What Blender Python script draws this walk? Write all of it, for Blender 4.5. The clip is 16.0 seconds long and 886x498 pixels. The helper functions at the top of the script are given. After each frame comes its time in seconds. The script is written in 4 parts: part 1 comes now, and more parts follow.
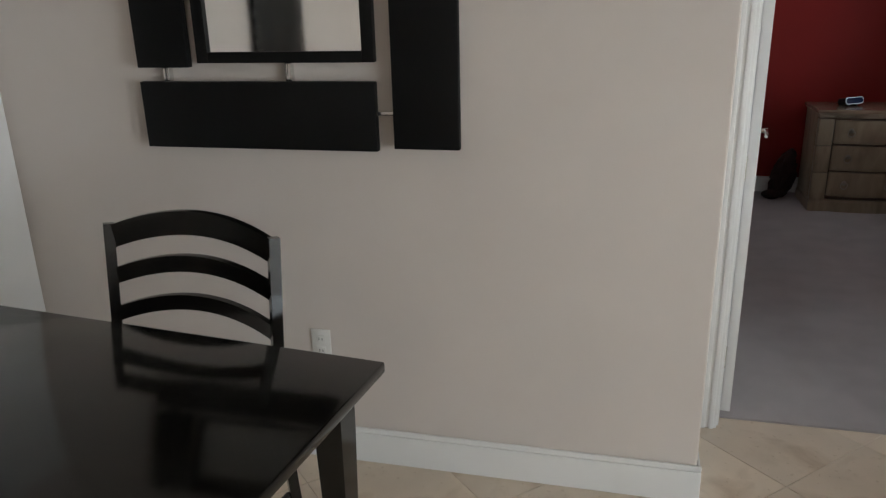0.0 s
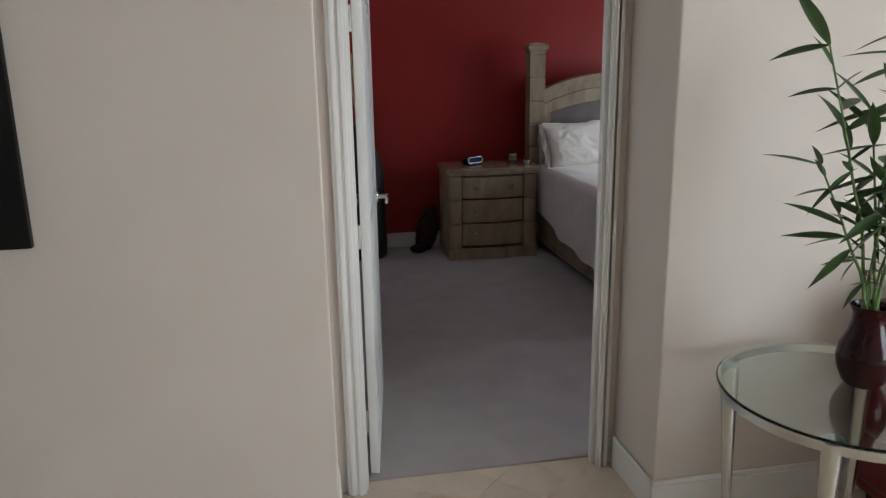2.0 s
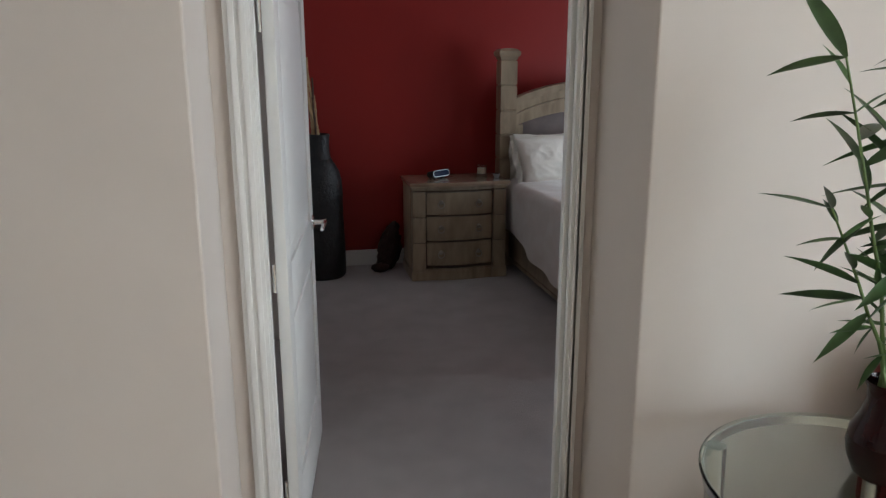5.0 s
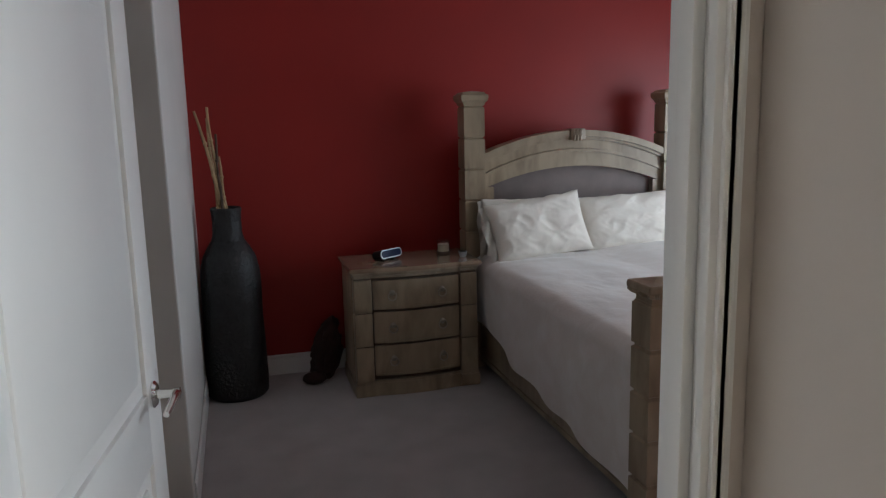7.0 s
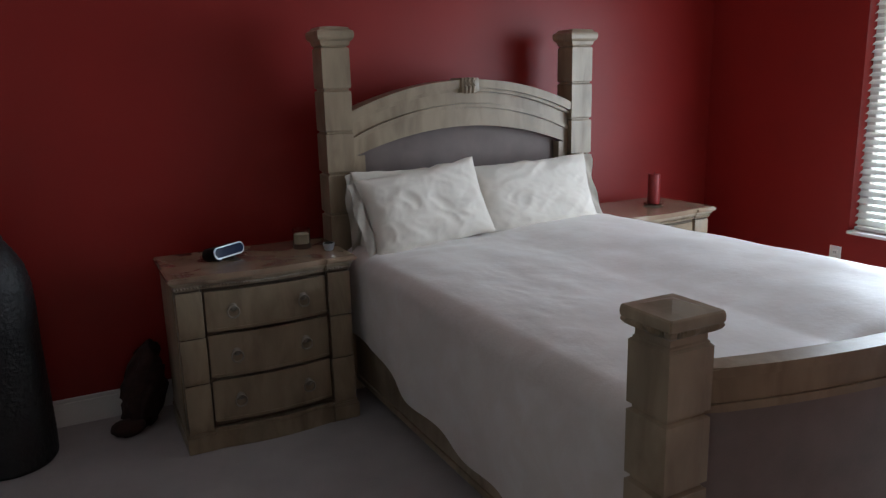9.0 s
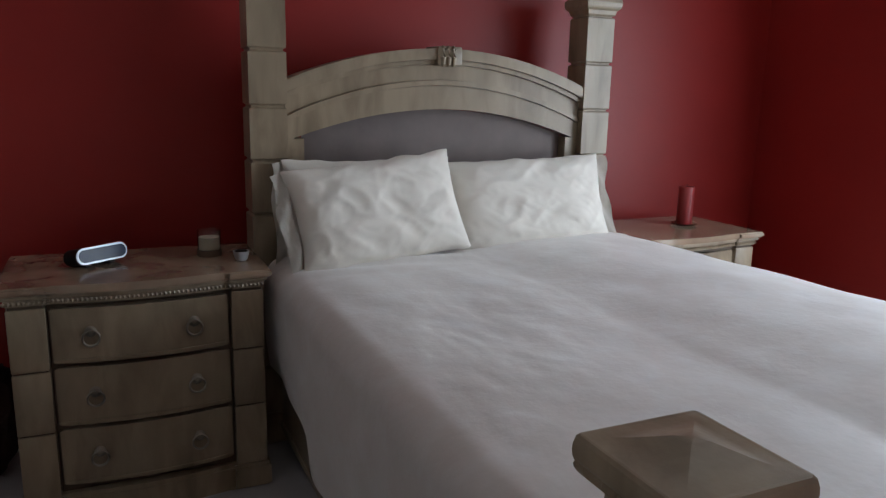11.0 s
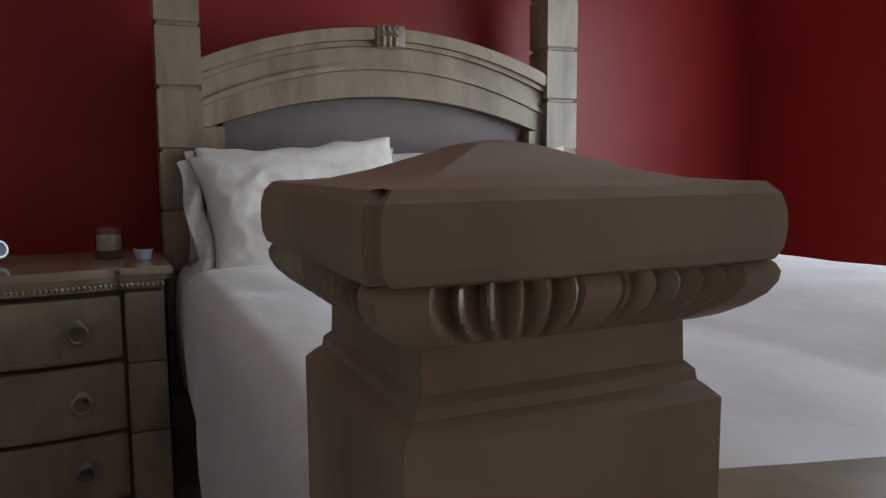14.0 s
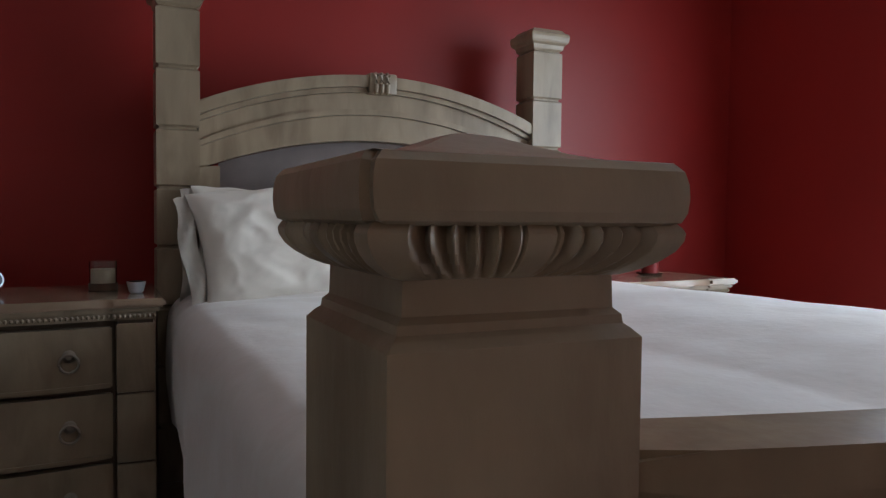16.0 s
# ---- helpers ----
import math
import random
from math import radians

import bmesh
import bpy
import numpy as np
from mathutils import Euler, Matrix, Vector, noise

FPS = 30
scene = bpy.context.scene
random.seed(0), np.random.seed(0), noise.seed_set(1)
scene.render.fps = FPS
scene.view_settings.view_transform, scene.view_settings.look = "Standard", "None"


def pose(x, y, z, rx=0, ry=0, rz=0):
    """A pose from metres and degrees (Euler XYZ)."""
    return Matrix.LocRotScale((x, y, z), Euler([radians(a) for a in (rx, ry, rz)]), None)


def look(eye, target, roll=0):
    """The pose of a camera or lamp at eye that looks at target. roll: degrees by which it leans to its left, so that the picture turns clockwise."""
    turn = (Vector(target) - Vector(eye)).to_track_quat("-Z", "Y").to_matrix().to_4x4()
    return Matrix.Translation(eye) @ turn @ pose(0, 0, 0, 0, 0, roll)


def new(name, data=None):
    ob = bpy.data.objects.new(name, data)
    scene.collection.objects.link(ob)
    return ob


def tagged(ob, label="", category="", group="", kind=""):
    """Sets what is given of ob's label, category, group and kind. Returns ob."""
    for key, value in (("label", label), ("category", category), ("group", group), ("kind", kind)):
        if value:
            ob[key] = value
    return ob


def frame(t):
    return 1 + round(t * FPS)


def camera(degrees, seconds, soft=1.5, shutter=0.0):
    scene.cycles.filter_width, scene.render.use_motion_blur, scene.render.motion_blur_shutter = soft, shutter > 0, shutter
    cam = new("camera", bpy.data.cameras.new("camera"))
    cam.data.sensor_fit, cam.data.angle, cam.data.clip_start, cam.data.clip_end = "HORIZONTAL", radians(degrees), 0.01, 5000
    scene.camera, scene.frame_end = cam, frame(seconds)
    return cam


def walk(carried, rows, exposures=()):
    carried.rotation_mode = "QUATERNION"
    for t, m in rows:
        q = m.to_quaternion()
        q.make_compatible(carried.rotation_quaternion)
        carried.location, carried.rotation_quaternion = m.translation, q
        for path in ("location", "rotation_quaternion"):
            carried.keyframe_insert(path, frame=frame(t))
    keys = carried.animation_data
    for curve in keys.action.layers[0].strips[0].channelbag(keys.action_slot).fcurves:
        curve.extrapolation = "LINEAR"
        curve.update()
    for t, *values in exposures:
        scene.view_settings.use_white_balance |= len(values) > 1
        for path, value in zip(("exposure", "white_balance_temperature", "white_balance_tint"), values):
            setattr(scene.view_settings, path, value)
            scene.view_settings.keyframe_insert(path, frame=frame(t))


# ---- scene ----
cam = camera(61.8, 16.0, soft=1.3)
PATH = [
    (0, (0.172, -0.118, 1.587), (-0.297, 1.722, 0.958), -1.4),
    (0.2, (0.216, -0.097, 1.604), (-0.137, 1.771, 0.981), -1.7),
    (0.5, (0.267, -0.082, 1.613), (0.076, 1.818, 1.018), -1.6),
    (1, (0.289, -0.062, 1.613), (0.384, 1.858, 1.059), -0.7),
    (1.5, (0.393, -0.028, 1.613), (0.647, 1.887, 1.096), -1.1),
    (2, (0.41, -0.023, 1.624), (0.757, 1.886, 1.137), -0.9),
    (2.5, (0.392, -0.026, 1.643), (0.806, 1.873, 1.173), -0.5),
    (3, (0.399, 0.011, 1.571), (0.854, 1.874, 1.005), -0.3),
    (3.5, (0.406, 0.013, 1.497), (0.883, 1.811, 0.762), -0.0),
    (4, (0.434, 0.057, 1.444), (0.899, 1.783, 0.548), 0.4),
    (4.2, (0.456, 0.082, 1.476), (0.903, 1.817, 0.587), -0.5),
    (4.5, (0.542, 0.234, 1.535), (0.974, 2.008, 0.72), -1.3),
    (5, (0.651, 0.408, 1.637), (1.044, 2.311, 1.159), -0.1),
    (7.3, (0.954, 1.991, 1.59), (1.533, 3.874, 1.244), -2.0),
    (7.5, (0.96, 2.125, 1.573), (1.586, 3.988, 1.201), -2.5),
    (8, (1.086, 2.418, 1.56), (1.743, 4.269, 1.186), -1.0),
    (8.5, (1.154, 2.663, 1.546), (1.864, 4.479, 1.101), -0.8),
    (9, (1.211, 2.859, 1.519), (2.097, 4.597, 1.078), -1.5),
    (9.5, (1.3, 3.053, 1.521), (2.226, 4.753, 1.017), -1.0),
    (9.7, (1.37, 3.144, 1.5), (2.284, 4.858, 1.024), -0.1),
    (11.8, (2.045, 3.572, 1.302), (2.784, 5.414, 0.868), -0.7),
    (12, (2.075, 3.587, 1.283), (2.769, 5.411, 0.845), -1.5),
    (12.5, (2.137, 3.663, 1.204), (2.839, 5.482, 0.759), -1.9),
    (13, (2.160, 3.705, 1.145), (2.956, 5.535, 0.634), -0.3),
    (13.5, (2.176, 3.725, 1.095), (2.989, 5.553, 0.738), -0.3),
    (14, (2.176, 3.706, 1.052), (2.982, 5.526, 0.828), -0.4),
    (14.5, (2.177, 3.688, 1.028), (2.977, 5.514, 0.869), 0.5),
    (15, (2.164, 3.659, 1.023), (2.975, 5.483, 0.9), 0.3),
    (15.5, (2.154, 3.641, 1.019), (2.977, 5.46, 0.906), 0.1),
    (16, (2.151, 3.638, 1.021), (2.989, 5.452, 0.934), 0.6),
]
walk(cam, [(t, look(eye, target, roll)) for t, eye, target, roll in PATH], [(0.0, 0.0), (16.0, 0.0)])

# ---- light ----
world = bpy.data.worlds.new("world")
scene.world = world
world.use_nodes = True
wn = world.node_tree.nodes
sky = wn.new("ShaderNodeTexSky")
sky.sky_type, sky.sun_disc = "NISHITA", False
sky.sun_elevation, sky.sun_rotation = radians(48), radians(200)
wn["Background"].inputs["Strength"].default_value = 0.12
world.node_tree.links.new(sky.outputs[0], wn["Background"].inputs["Color"])


def lamp(name, kind, energy, colour, m, size=0.1, size_y=0.1, angle=0.5):
    data = bpy.data.lights.new(name, kind)
    data.energy, data.color = energy, colour
    if kind == "AREA":
        data.shape, data.size, data.size_y = "RECTANGLE", size, size_y
    elif kind == "SUN":
        data.angle = radians(angle)
    ob = new(name, data)
    ob.matrix_world = m
    return ob


SUN_DIR = Vector((-0.45, 0.75, -1.0))
lamp("sun", "SUN", 2.0, (1.0, 0.95, 0.86), look((0, 0, 8), Vector((0, 0, 8)) + SUN_DIR), angle=0.6)
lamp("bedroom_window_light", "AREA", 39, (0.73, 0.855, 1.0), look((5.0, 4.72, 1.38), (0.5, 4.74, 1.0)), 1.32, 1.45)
# added low lamp in an assumed, unseen door; brightens carpet by the doorway
lamp("bedroom_assumed_door_light", "AREA", 15, (0.76, 0.88, 1.0), look((5.02, 3.52, 0.70), (0.8, 3.3, 0.1)), 0.64, 1.3)
lamp("living_glass_door_light", "AREA", 99, (0.86, 0.94, 1.0), look((5.16, -1.55, 1.15), (0.4, 1.6, 1.0)), 2.9, 2.0)


# ---- materials ----
def mat(name, colour, rough=0.6, metal=0.0, var=0.08, scale=6.0, fine=90.0, bump=0.1, dist=0.002, spec=0.5, coat=0.0, sheen=0.0, dark=None, mix=0.0, mixscale=3.0, stretch=(1, 1, 1), rand=0.0, edge=(0.45, 0.72)):
    m = bpy.data.materials.new(name)
    m.use_nodes = True
    n, l = m.node_tree.nodes, m.node_tree.links
    b = n["Principled BSDF"]
    b.inputs["Metallic"].default_value = metal
    b.inputs["Specular IOR Level"].default_value = spec
    b.inputs["Coat Weight"].default_value = coat
    b.inputs["Sheen Weight"].default_value = sheen
    tc = n.new("ShaderNodeTexCoord")
    mp = n.new("ShaderNodeMapping")
    mp.inputs["Scale"].default_value = stretch
    l.new(tc.outputs["Object"], mp.inputs["Vector"])
    big, small = n.new("ShaderNodeTexNoise"), n.new("ShaderNodeTexNoise")
    big.inputs["Scale"].default_value, big.inputs["Detail"].default_value = scale, 5
    small.inputs["Scale"].default_value, small.inputs["Detail"].default_value = fine, 4
    for t in (big, small):
        l.new(mp.outputs[0], t.inputs["Vector"])
    ramp = n.new("ShaderNodeValToRGB")
    c = Vector(colour)
    lo, hi = c * (1 - var), c * (1 + var)
    ramp.color_ramp.elements[0].position, ramp.color_ramp.elements[1].position = 0.3, 0.7
    ramp.color_ramp.elements[0].color = (*lo, 1)
    ramp.color_ramp.elements[1].color = (*[min(v, 1) for v in hi], 1)
    l.new(big.outputs["Fac"], ramp.inputs[0])
    col = ramp.outputs[0]
    if dark is not None:
        mottle = n.new("ShaderNodeTexNoise")
        mottle.inputs["Scale"].default_value, mottle.inputs["Detail"].default_value = mixscale, 8
        mottle.inputs["Distortion"].default_value = 0.6
        l.new(mp.outputs[0], mottle.inputs["Vector"])
        sr = n.new("ShaderNodeValToRGB")
        sr.color_ramp.elements[0].position, sr.color_ramp.elements[1].position = edge
        sr.color_ramp.elements[1].color = (mix, mix, mix, 1)
        l.new(mottle.outputs["Fac"], sr.inputs[0])
        mx = n.new("ShaderNodeMixRGB")
        mx.inputs[2].default_value = (*dark, 1)
        l.new(sr.outputs[0], mx.inputs[0])
        l.new(col, mx.inputs[1])
        col = mx.outputs[0]
    if rand:
        oi = n.new("ShaderNodeObjectInfo")
        hs = n.new("ShaderNodeHueSaturation")
        mr = n.new("ShaderNodeMapRange")
        mr.inputs[3].default_value, mr.inputs[4].default_value = 1 - rand, 1 + rand
        l.new(oi.outputs["Random"], mr.inputs[0])
        l.new(mr.outputs[0], hs.inputs["Value"])
        l.new(col, hs.inputs["Color"])
        col = hs.outputs[0]
    l.new(col, b.inputs["Base Color"])
    rr = n.new("ShaderNodeMapRange")
    rr.inputs[3].default_value, rr.inputs[4].default_value = max(rough - 0.08, 0.01), min(rough + 0.08, 1)
    l.new(small.outputs["Fac"], rr.inputs[0])
    l.new(rr.outputs[0], b.inputs["Roughness"])
    if bump:
        bp = n.new("ShaderNodeBump")
        bp.inputs["Strength"].default_value, bp.inputs["Distance"].default_value = bump, dist
        l.new(small.outputs["Fac"], bp.inputs["Height"])
        l.new(bp.outputs[0], b.inputs["Normal"])
    return m


def glass(name, colour=(0.93, 0.98, 0.96), rough=0.0, ior=1.5):
    m = bpy.data.materials.new(name)
    m.use_nodes = True
    b = m.node_tree.nodes["Principled BSDF"]
    b.inputs["Base Color"].default_value = (*colour, 1)
    b.inputs["Roughness"].default_value = rough
    b.inputs["Transmission Weight"].default_value = 1.0
    b.inputs["IOR"].default_value = ior
    return m


def glow(name, colour, strength):
    m = bpy.data.materials.new(name)
    m.use_nodes = True
    b = m.node_tree.nodes["Principled BSDF"]
    b.inputs["Base Color"].default_value = (0, 0, 0, 1)
    b.inputs["Emission Color"].default_value = (*colour, 1)
    b.inputs["Emission Strength"].default_value = strength
    return m


CREAM = mat("cream_wall_paint", (0.67, 0.60, 0.55), 0.55, var=0.03, scale=2, fine=260, bump=0.12, dist=0.0015)
# invented colour for an unseen wall face, dims and warms bounced light
BOUNCEWALL = mat("terracotta_bounce_control", (0.27, 0.12, 0.08), 0.55, var=0.04, scale=2, fine=260, bump=0.12, dist=0.0015)
PALE = mat("pale_wall_paint", (0.72, 0.70, 0.665), 0.55, var=0.03, scale=2, fine=260, bump=0.12, dist=0.0015)
RED = mat("deep_red_wall_paint", (0.27, 0.015, 0.012), 0.44, var=0.06, scale=2, fine=260, bump=0.14, dist=0.0015, spec=0.38)
WHITE = mat("white_trim_paint", (0.80, 0.79, 0.77), 0.35, var=0.03, scale=3, fine=60, bump=0.04)
CEIL = mat("white_ceiling_paint", (0.78, 0.76, 0.72), 0.9, var=0.03, fine=120, bump=0.3, dist=0.003)
CARPET = mat("lilac_grey_carpet", (0.45, 0.405, 0.40), 0.95, var=0.10, scale=5, fine=420, bump=0.9, dist=0.006, spec=0.1, sheen=0.3)
TILE = mat("beige_travertine_tile", (0.70, 0.585, 0.465), 0.3, var=0.10, scale=3, fine=45, bump=0.05, dark=(0.43, 0.315, 0.21), mix=0.6, mixscale=4.5, edge=(0.5, 0.68), rand=0.05)
GROUT = mat("tan_grout", (0.64, 0.54, 0.43), 0.9, var=0.1, fine=200)
WOOD = mat("weathered_cream_wood", (0.315, 0.245, 0.165), 0.36, var=0.18, scale=9, fine=120, bump=0.14, dark=(0.15, 0.105, 0.065), mix=0.65, mixscale=13, stretch=(1, 1, 0.3))
WOODTOP = mat("polished_tan_wood_top", (0.30, 0.21, 0.145), 0.2, var=0.16, scale=8, fine=80, bump=0.03, dark=(0.15, 0.085, 0.055), mix=0.6, mixscale=5, coat=0.35)
# glaze in the pilaster grooves, and painted shade between the drawers
GROOVE = mat("dark_glaze_and_gap_shade", (0.10, 0.07, 0.045), 0.6, var=0.15)
SUEDE = mat("taupe_suede", (0.20, 0.165, 0.155), 0.9, var=0.12, scale=9, fine=160, bump=0.25, sheen=0.5, spec=0.15)
SHEET = mat("cream_cotton_pillowcase", (0.78, 0.73, 0.655), 0.85, var=0.04, scale=5, fine=320, bump=0.2, sheen=0.2)
# its mix colour is paler: sheen of the crushed velour put into colour
BLANKET = mat("pale_velour_blanket", (0.70, 0.64, 0.60), 0.42, var=0.03, scale=9, fine=38, bump=0.32, dist=0.0035, sheen=0.45, spec=0.5, dark=(0.82, 0.82, 0.83), mix=0.35, mixscale=9, edge=(0.44, 0.72))
BLACK = mat("black_brown_lacquer", (0.007, 0.006, 0.005), 0.12, var=0.2, scale=10, fine=70, bump=0.03)
BLACKMAT = mat("matt_black_panel", (0.005, 0.005, 0.005), 0.5, var=0.2, fine=120, bump=0.06, spec=0.2)
SATIN = mat("satin_silver_metal", (0.62, 0.63, 0.62), 0.24, metal=0.92, var=0.03, fine=200, bump=0.02)
CHROME = mat("brushed_chrome", (0.75, 0.75, 0.73), 0.16, metal=1.0, var=0.03, fine=200, bump=0.02)
PEWTER = mat("old_pewter", (0.36, 0.33, 0.28), 0.32, metal=1.0, var=0.15, fine=120, bump=0.1)
LEATHER = mat("dark_red_leather", (0.15, 0.009, 0.009), 0.38, var=0.15, scale=5, fine=130, bump=0.3, dist=0.003)
REDGLAZE = mat("oxblood_glazed_ceramic", (0.022, 0.002, 0.003), 0.09, var=0.4, scale=9, fine=60, bump=0.02, spec=0.3)
VASE = mat("black_woven_lacquer", (0.012, 0.012, 0.013), 0.5, var=0.4, scale=18, fine=48, bump=0.9, dist=0.009)
BAMBOO = mat("tan_dried_reed", (0.42, 0.29, 0.15), 0.6, var=0.25, scale=14, fine=120, bump=0.2)
BAMBOODK = mat("dark_dried_reed", (0.09, 0.055, 0.035), 0.65, var=0.25, scale=14, fine=120, bump=0.2)
LEAF = mat("green_bamboo_leaf", (0.055, 0.12, 0.035), 0.42, var=0.3, scale=20, fine=150, bump=0.1, rand=0.35)
STALK = mat("green_bamboo_stalk", (0.11, 0.19, 0.05), 0.45, var=0.25, scale=20, fine=120)
BAG = mat("dark_rust_fabric", (0.030, 0.011, 0.009), 0.9, var=0.4, scale=20, fine=150, bump=0.5, dist=0.004)
WAXRED = mat("red_candle_wax", (0.24, 0.02, 0.02), 0.4, var=0.1, bump=0.03)
WAX = mat("cream_candle_wax", (0.62, 0.50, 0.38), 0.5, var=0.1, bump=0.03)
PLASTIC = mat("ivory_plastic", (0.78, 0.76, 0.72), 0.35, var=0.02, bump=0.0)
SILVER = mat("silver_plastic", (0.50, 0.53, 0.58), 0.4, metal=0.5, var=0.04, bump=0.02)
BLUEDARK = mat("blue_black_display", (0.012, 0.018, 0.045), 0.2, var=0.2, bump=0.0, spec=0.2)
BLIND = mat("white_blind_slat", (0.80, 0.80, 0.79), 0.5, var=0.02, bump=0.03)
RUBBER = mat("black_rubber", (0.02, 0.02, 0.02), 0.8)
ALU = mat("white_aluminium_frame", (0.75, 0.75, 0.74), 0.4, var=0.02)
GLASS = glass("clear_glass")
TABLEGLASS = glass("green_edged_glass", (0.86, 0.96, 0.92))
MIRROR = mat("mirror_silver", (0.86, 0.87, 0.86), 0.02, metal=1.0, var=0.0, bump=0.0)
MIRROR.node_tree.nodes["Principled BSDF"].inputs["Roughness"].default_value = 0.01
OUTSIDE = glow("bright_daylight_backdrop", (0.80, 0.90, 1.0), 3.2)


# ---- mesh tools ----
def thing(name, label, category, m=None, group="", kind=""):
    ob = tagged(new(name), label, category, group, kind)
    if m is not None:
        ob.matrix_world = m
    return ob


def mesh_of(name, bm, material, smooth=False, angle=40):
    bmesh.ops.recalc_face_normals(bm, faces=bm.faces)
    me = bpy.data.meshes.new(name)
    bm.to_mesh(me)
    bm.free()
    me.materials.append(material)
    if smooth:
        me.polygons.foreach_set("use_smooth", [True] * len(me.polygons))
        me.set_sharp_from_angle(angle=radians(angle))
    return me


def part(name, bm, material, parent=None, label="", smooth=True, angle=28):
    ob = new(name, mesh_of(name, bm, material, smooth, angle))
    if parent is not None:
        ob.parent = parent
    if label:
        ob["label"] = label
    return ob


def box(x0, x1, y0, y1, z0, z1, bevel=0.0, seg=2, bm=None):
    own = bmesh.new()
    vs = bmesh.ops.create_cube(own, size=1.0)["verts"]
    for v in vs:
        v.co = Vector((x0 + (v.co.x + 0.5) * (x1 - x0), y0 + (v.co.y + 0.5) * (y1 - y0), z0 + (v.co.z + 0.5) * (z1 - z0)))
    if bevel:
        bmesh.ops.bevel(own, geom=own.edges[:], offset=bevel, segments=seg, profile=0.5, affect="EDGES")
    if bm is None:
        return own
    return join(bm, own)


def join(bm, other):
    me = bpy.data.meshes.new("join")
    other.to_mesh(me)
    other.free()
    bm.from_mesh(me)
    bpy.data.meshes.remove(me)
    return bm


def lathe(profile, n=32, bm=None, at=(0, 0)):
    bm = bm or bmesh.new()
    rings = []
    for r, z in profile:
        if r < 1e-5:
            rings.append([bm.verts.new((at[0], at[1], z))])
        else:
            rings.append([bm.verts.new((at[0] + r * math.cos(2 * math.pi * i / n), at[1] + r * math.sin(2 * math.pi * i / n), z)) for i in range(n)])
    for a, b in zip(rings, rings[1:]):
        for i in range(n):
            q = [a[i % len(a)], a[(i + 1) % len(a)], b[(i + 1) % len(b)], b[i % len(b)]]
            q = list(dict.fromkeys(q))
            if len(q) > 2:
                bm.faces.new(q)
    for ring in (rings[0], rings[-1]):
        if len(ring) > 2:
            bm.faces.new(ring)
    return bm


def square_stack(levels, bm=None, at=(0, 0)):
    """A square post from (half width, z) levels."""
    bm = bm or bmesh.new()
    rings = [[bm.verts.new((at[0] + sx * h, at[1] + sy * h, z)) for sx, sy in ((-1, -1), (1, -1), (1, 1), (-1, 1))] for h, z in levels]
    for a, b in zip(rings, rings[1:]):
        for i in range(4):
            bm.faces.new((a[i], a[(i + 1) % 4], b[(i + 1) % 4], b[i]))
    bm.faces.new(rings[0]), bm.faces.new(rings[-1])
    return bm


def prism(outline, z0, z1, bevel=0.0, bm=None):
    own = bmesh.new()
    lo = [own.verts.new((x, y, z0)) for x, y in outline]
    hi = [own.verts.new((x, y, z1)) for x, y in outline]
    n = len(outline)
    for i in range(n):
        own.faces.new((lo[i], lo[(i + 1) % n], hi[(i + 1) % n], hi[i]))
    own.faces.new(lo), own.faces.new(hi)
    if bevel:
        edges = [e for e in own.edges if abs(e.verts[0].co.z - e.verts[1].co.z) < 1e-6]
        bmesh.ops.bevel(own, geom=edges, offset=bevel, segments=2, affect="EDGES")
    return own if bm is None else join(bm, own)


def tube(points, r, n=14, bm=None):
    bm = bm or bmesh.new()
    pts = [Vector(p) for p in points]
    rs = r if isinstance(r, (list, tuple)) else [r] * len(pts)
    rings = []
    for i, p in enumerate(pts):
        d = (pts[min(i + 1, len(pts) - 1)] - pts[max(i - 1, 0)]).normalized()
        side = d.cross(Vector((0, 0, 1)))
        side = side.normalized() if side.length > 1e-3 else Vector((1, 0, 0))
        up = side.cross(d)
        rings.append([bm.verts.new(p + rs[i] * (math.cos(2 * math.pi * k / n) * side + math.sin(2 * math.pi * k / n) * up)) for k in range(n)])
    for a, b in zip(rings, rings[1:]):
        for k in range(n):
            bm.faces.new((a[k], a[(k + 1) % n], b[(k + 1) % n], b[k]))
    bm.faces.new(rings[0]), bm.faces.new(rings[-1])
    return bm


def band(x0, x1, top, bottom, y0, y1, n=28, bevel=0.0):
    """A piece between two curves z = top(x) and z = bottom(x), from depth y0 to y1."""
    bm = bmesh.new()
    cols = []
    for i in range(n + 1):
        x = x0 + (x1 - x0) * i / n
        cols.append([bm.verts.new((x, y, z)) for y, z in ((y0, bottom(x)), (y0, top(x)), (y1, top(x)), (y1, bottom(x)))])
    for a, b in zip(cols, cols[1:]):
        for k in range(4):
            bm.faces.new((a[k], a[(k + 1) % 4], b[(k + 1) % 4], b[k]))
    bm.faces.new(cols[0]), bm.faces.new(cols[-1])
    if bevel:
        edges = [e for e in bm.edges if abs(e.verts[0].co.x - e.verts[1].co.x) > 1e-6]
        bmesh.ops.bevel(bm, geom=edges, offset=bevel, segments=2, affect="EDGES")
    return bm


def structure(name, bm, material, label, category, smooth=False):
    return tagged(part(name, bm, material, smooth=smooth), label, category, kind="structure")


# ---- shell ----
H = 2.74
WALL_S, WALL_E, WALL_W = -3.45, 5.2, -1.99

sub = structure("floor", box(WALL_W - 0.1, WALL_E + 0.1, WALL_S - 0.1, 2.645, -0.12, -0.003), GROUT, "beige travertine tile floor laid diagonally with tan grout", "floor")
structure("carpet", box(-1.6, 5.20, 2.645, 6.55, -0.12, 0.008), CARPET, "lilac-grey cut pile carpet over the bedroom floor", "carpet")
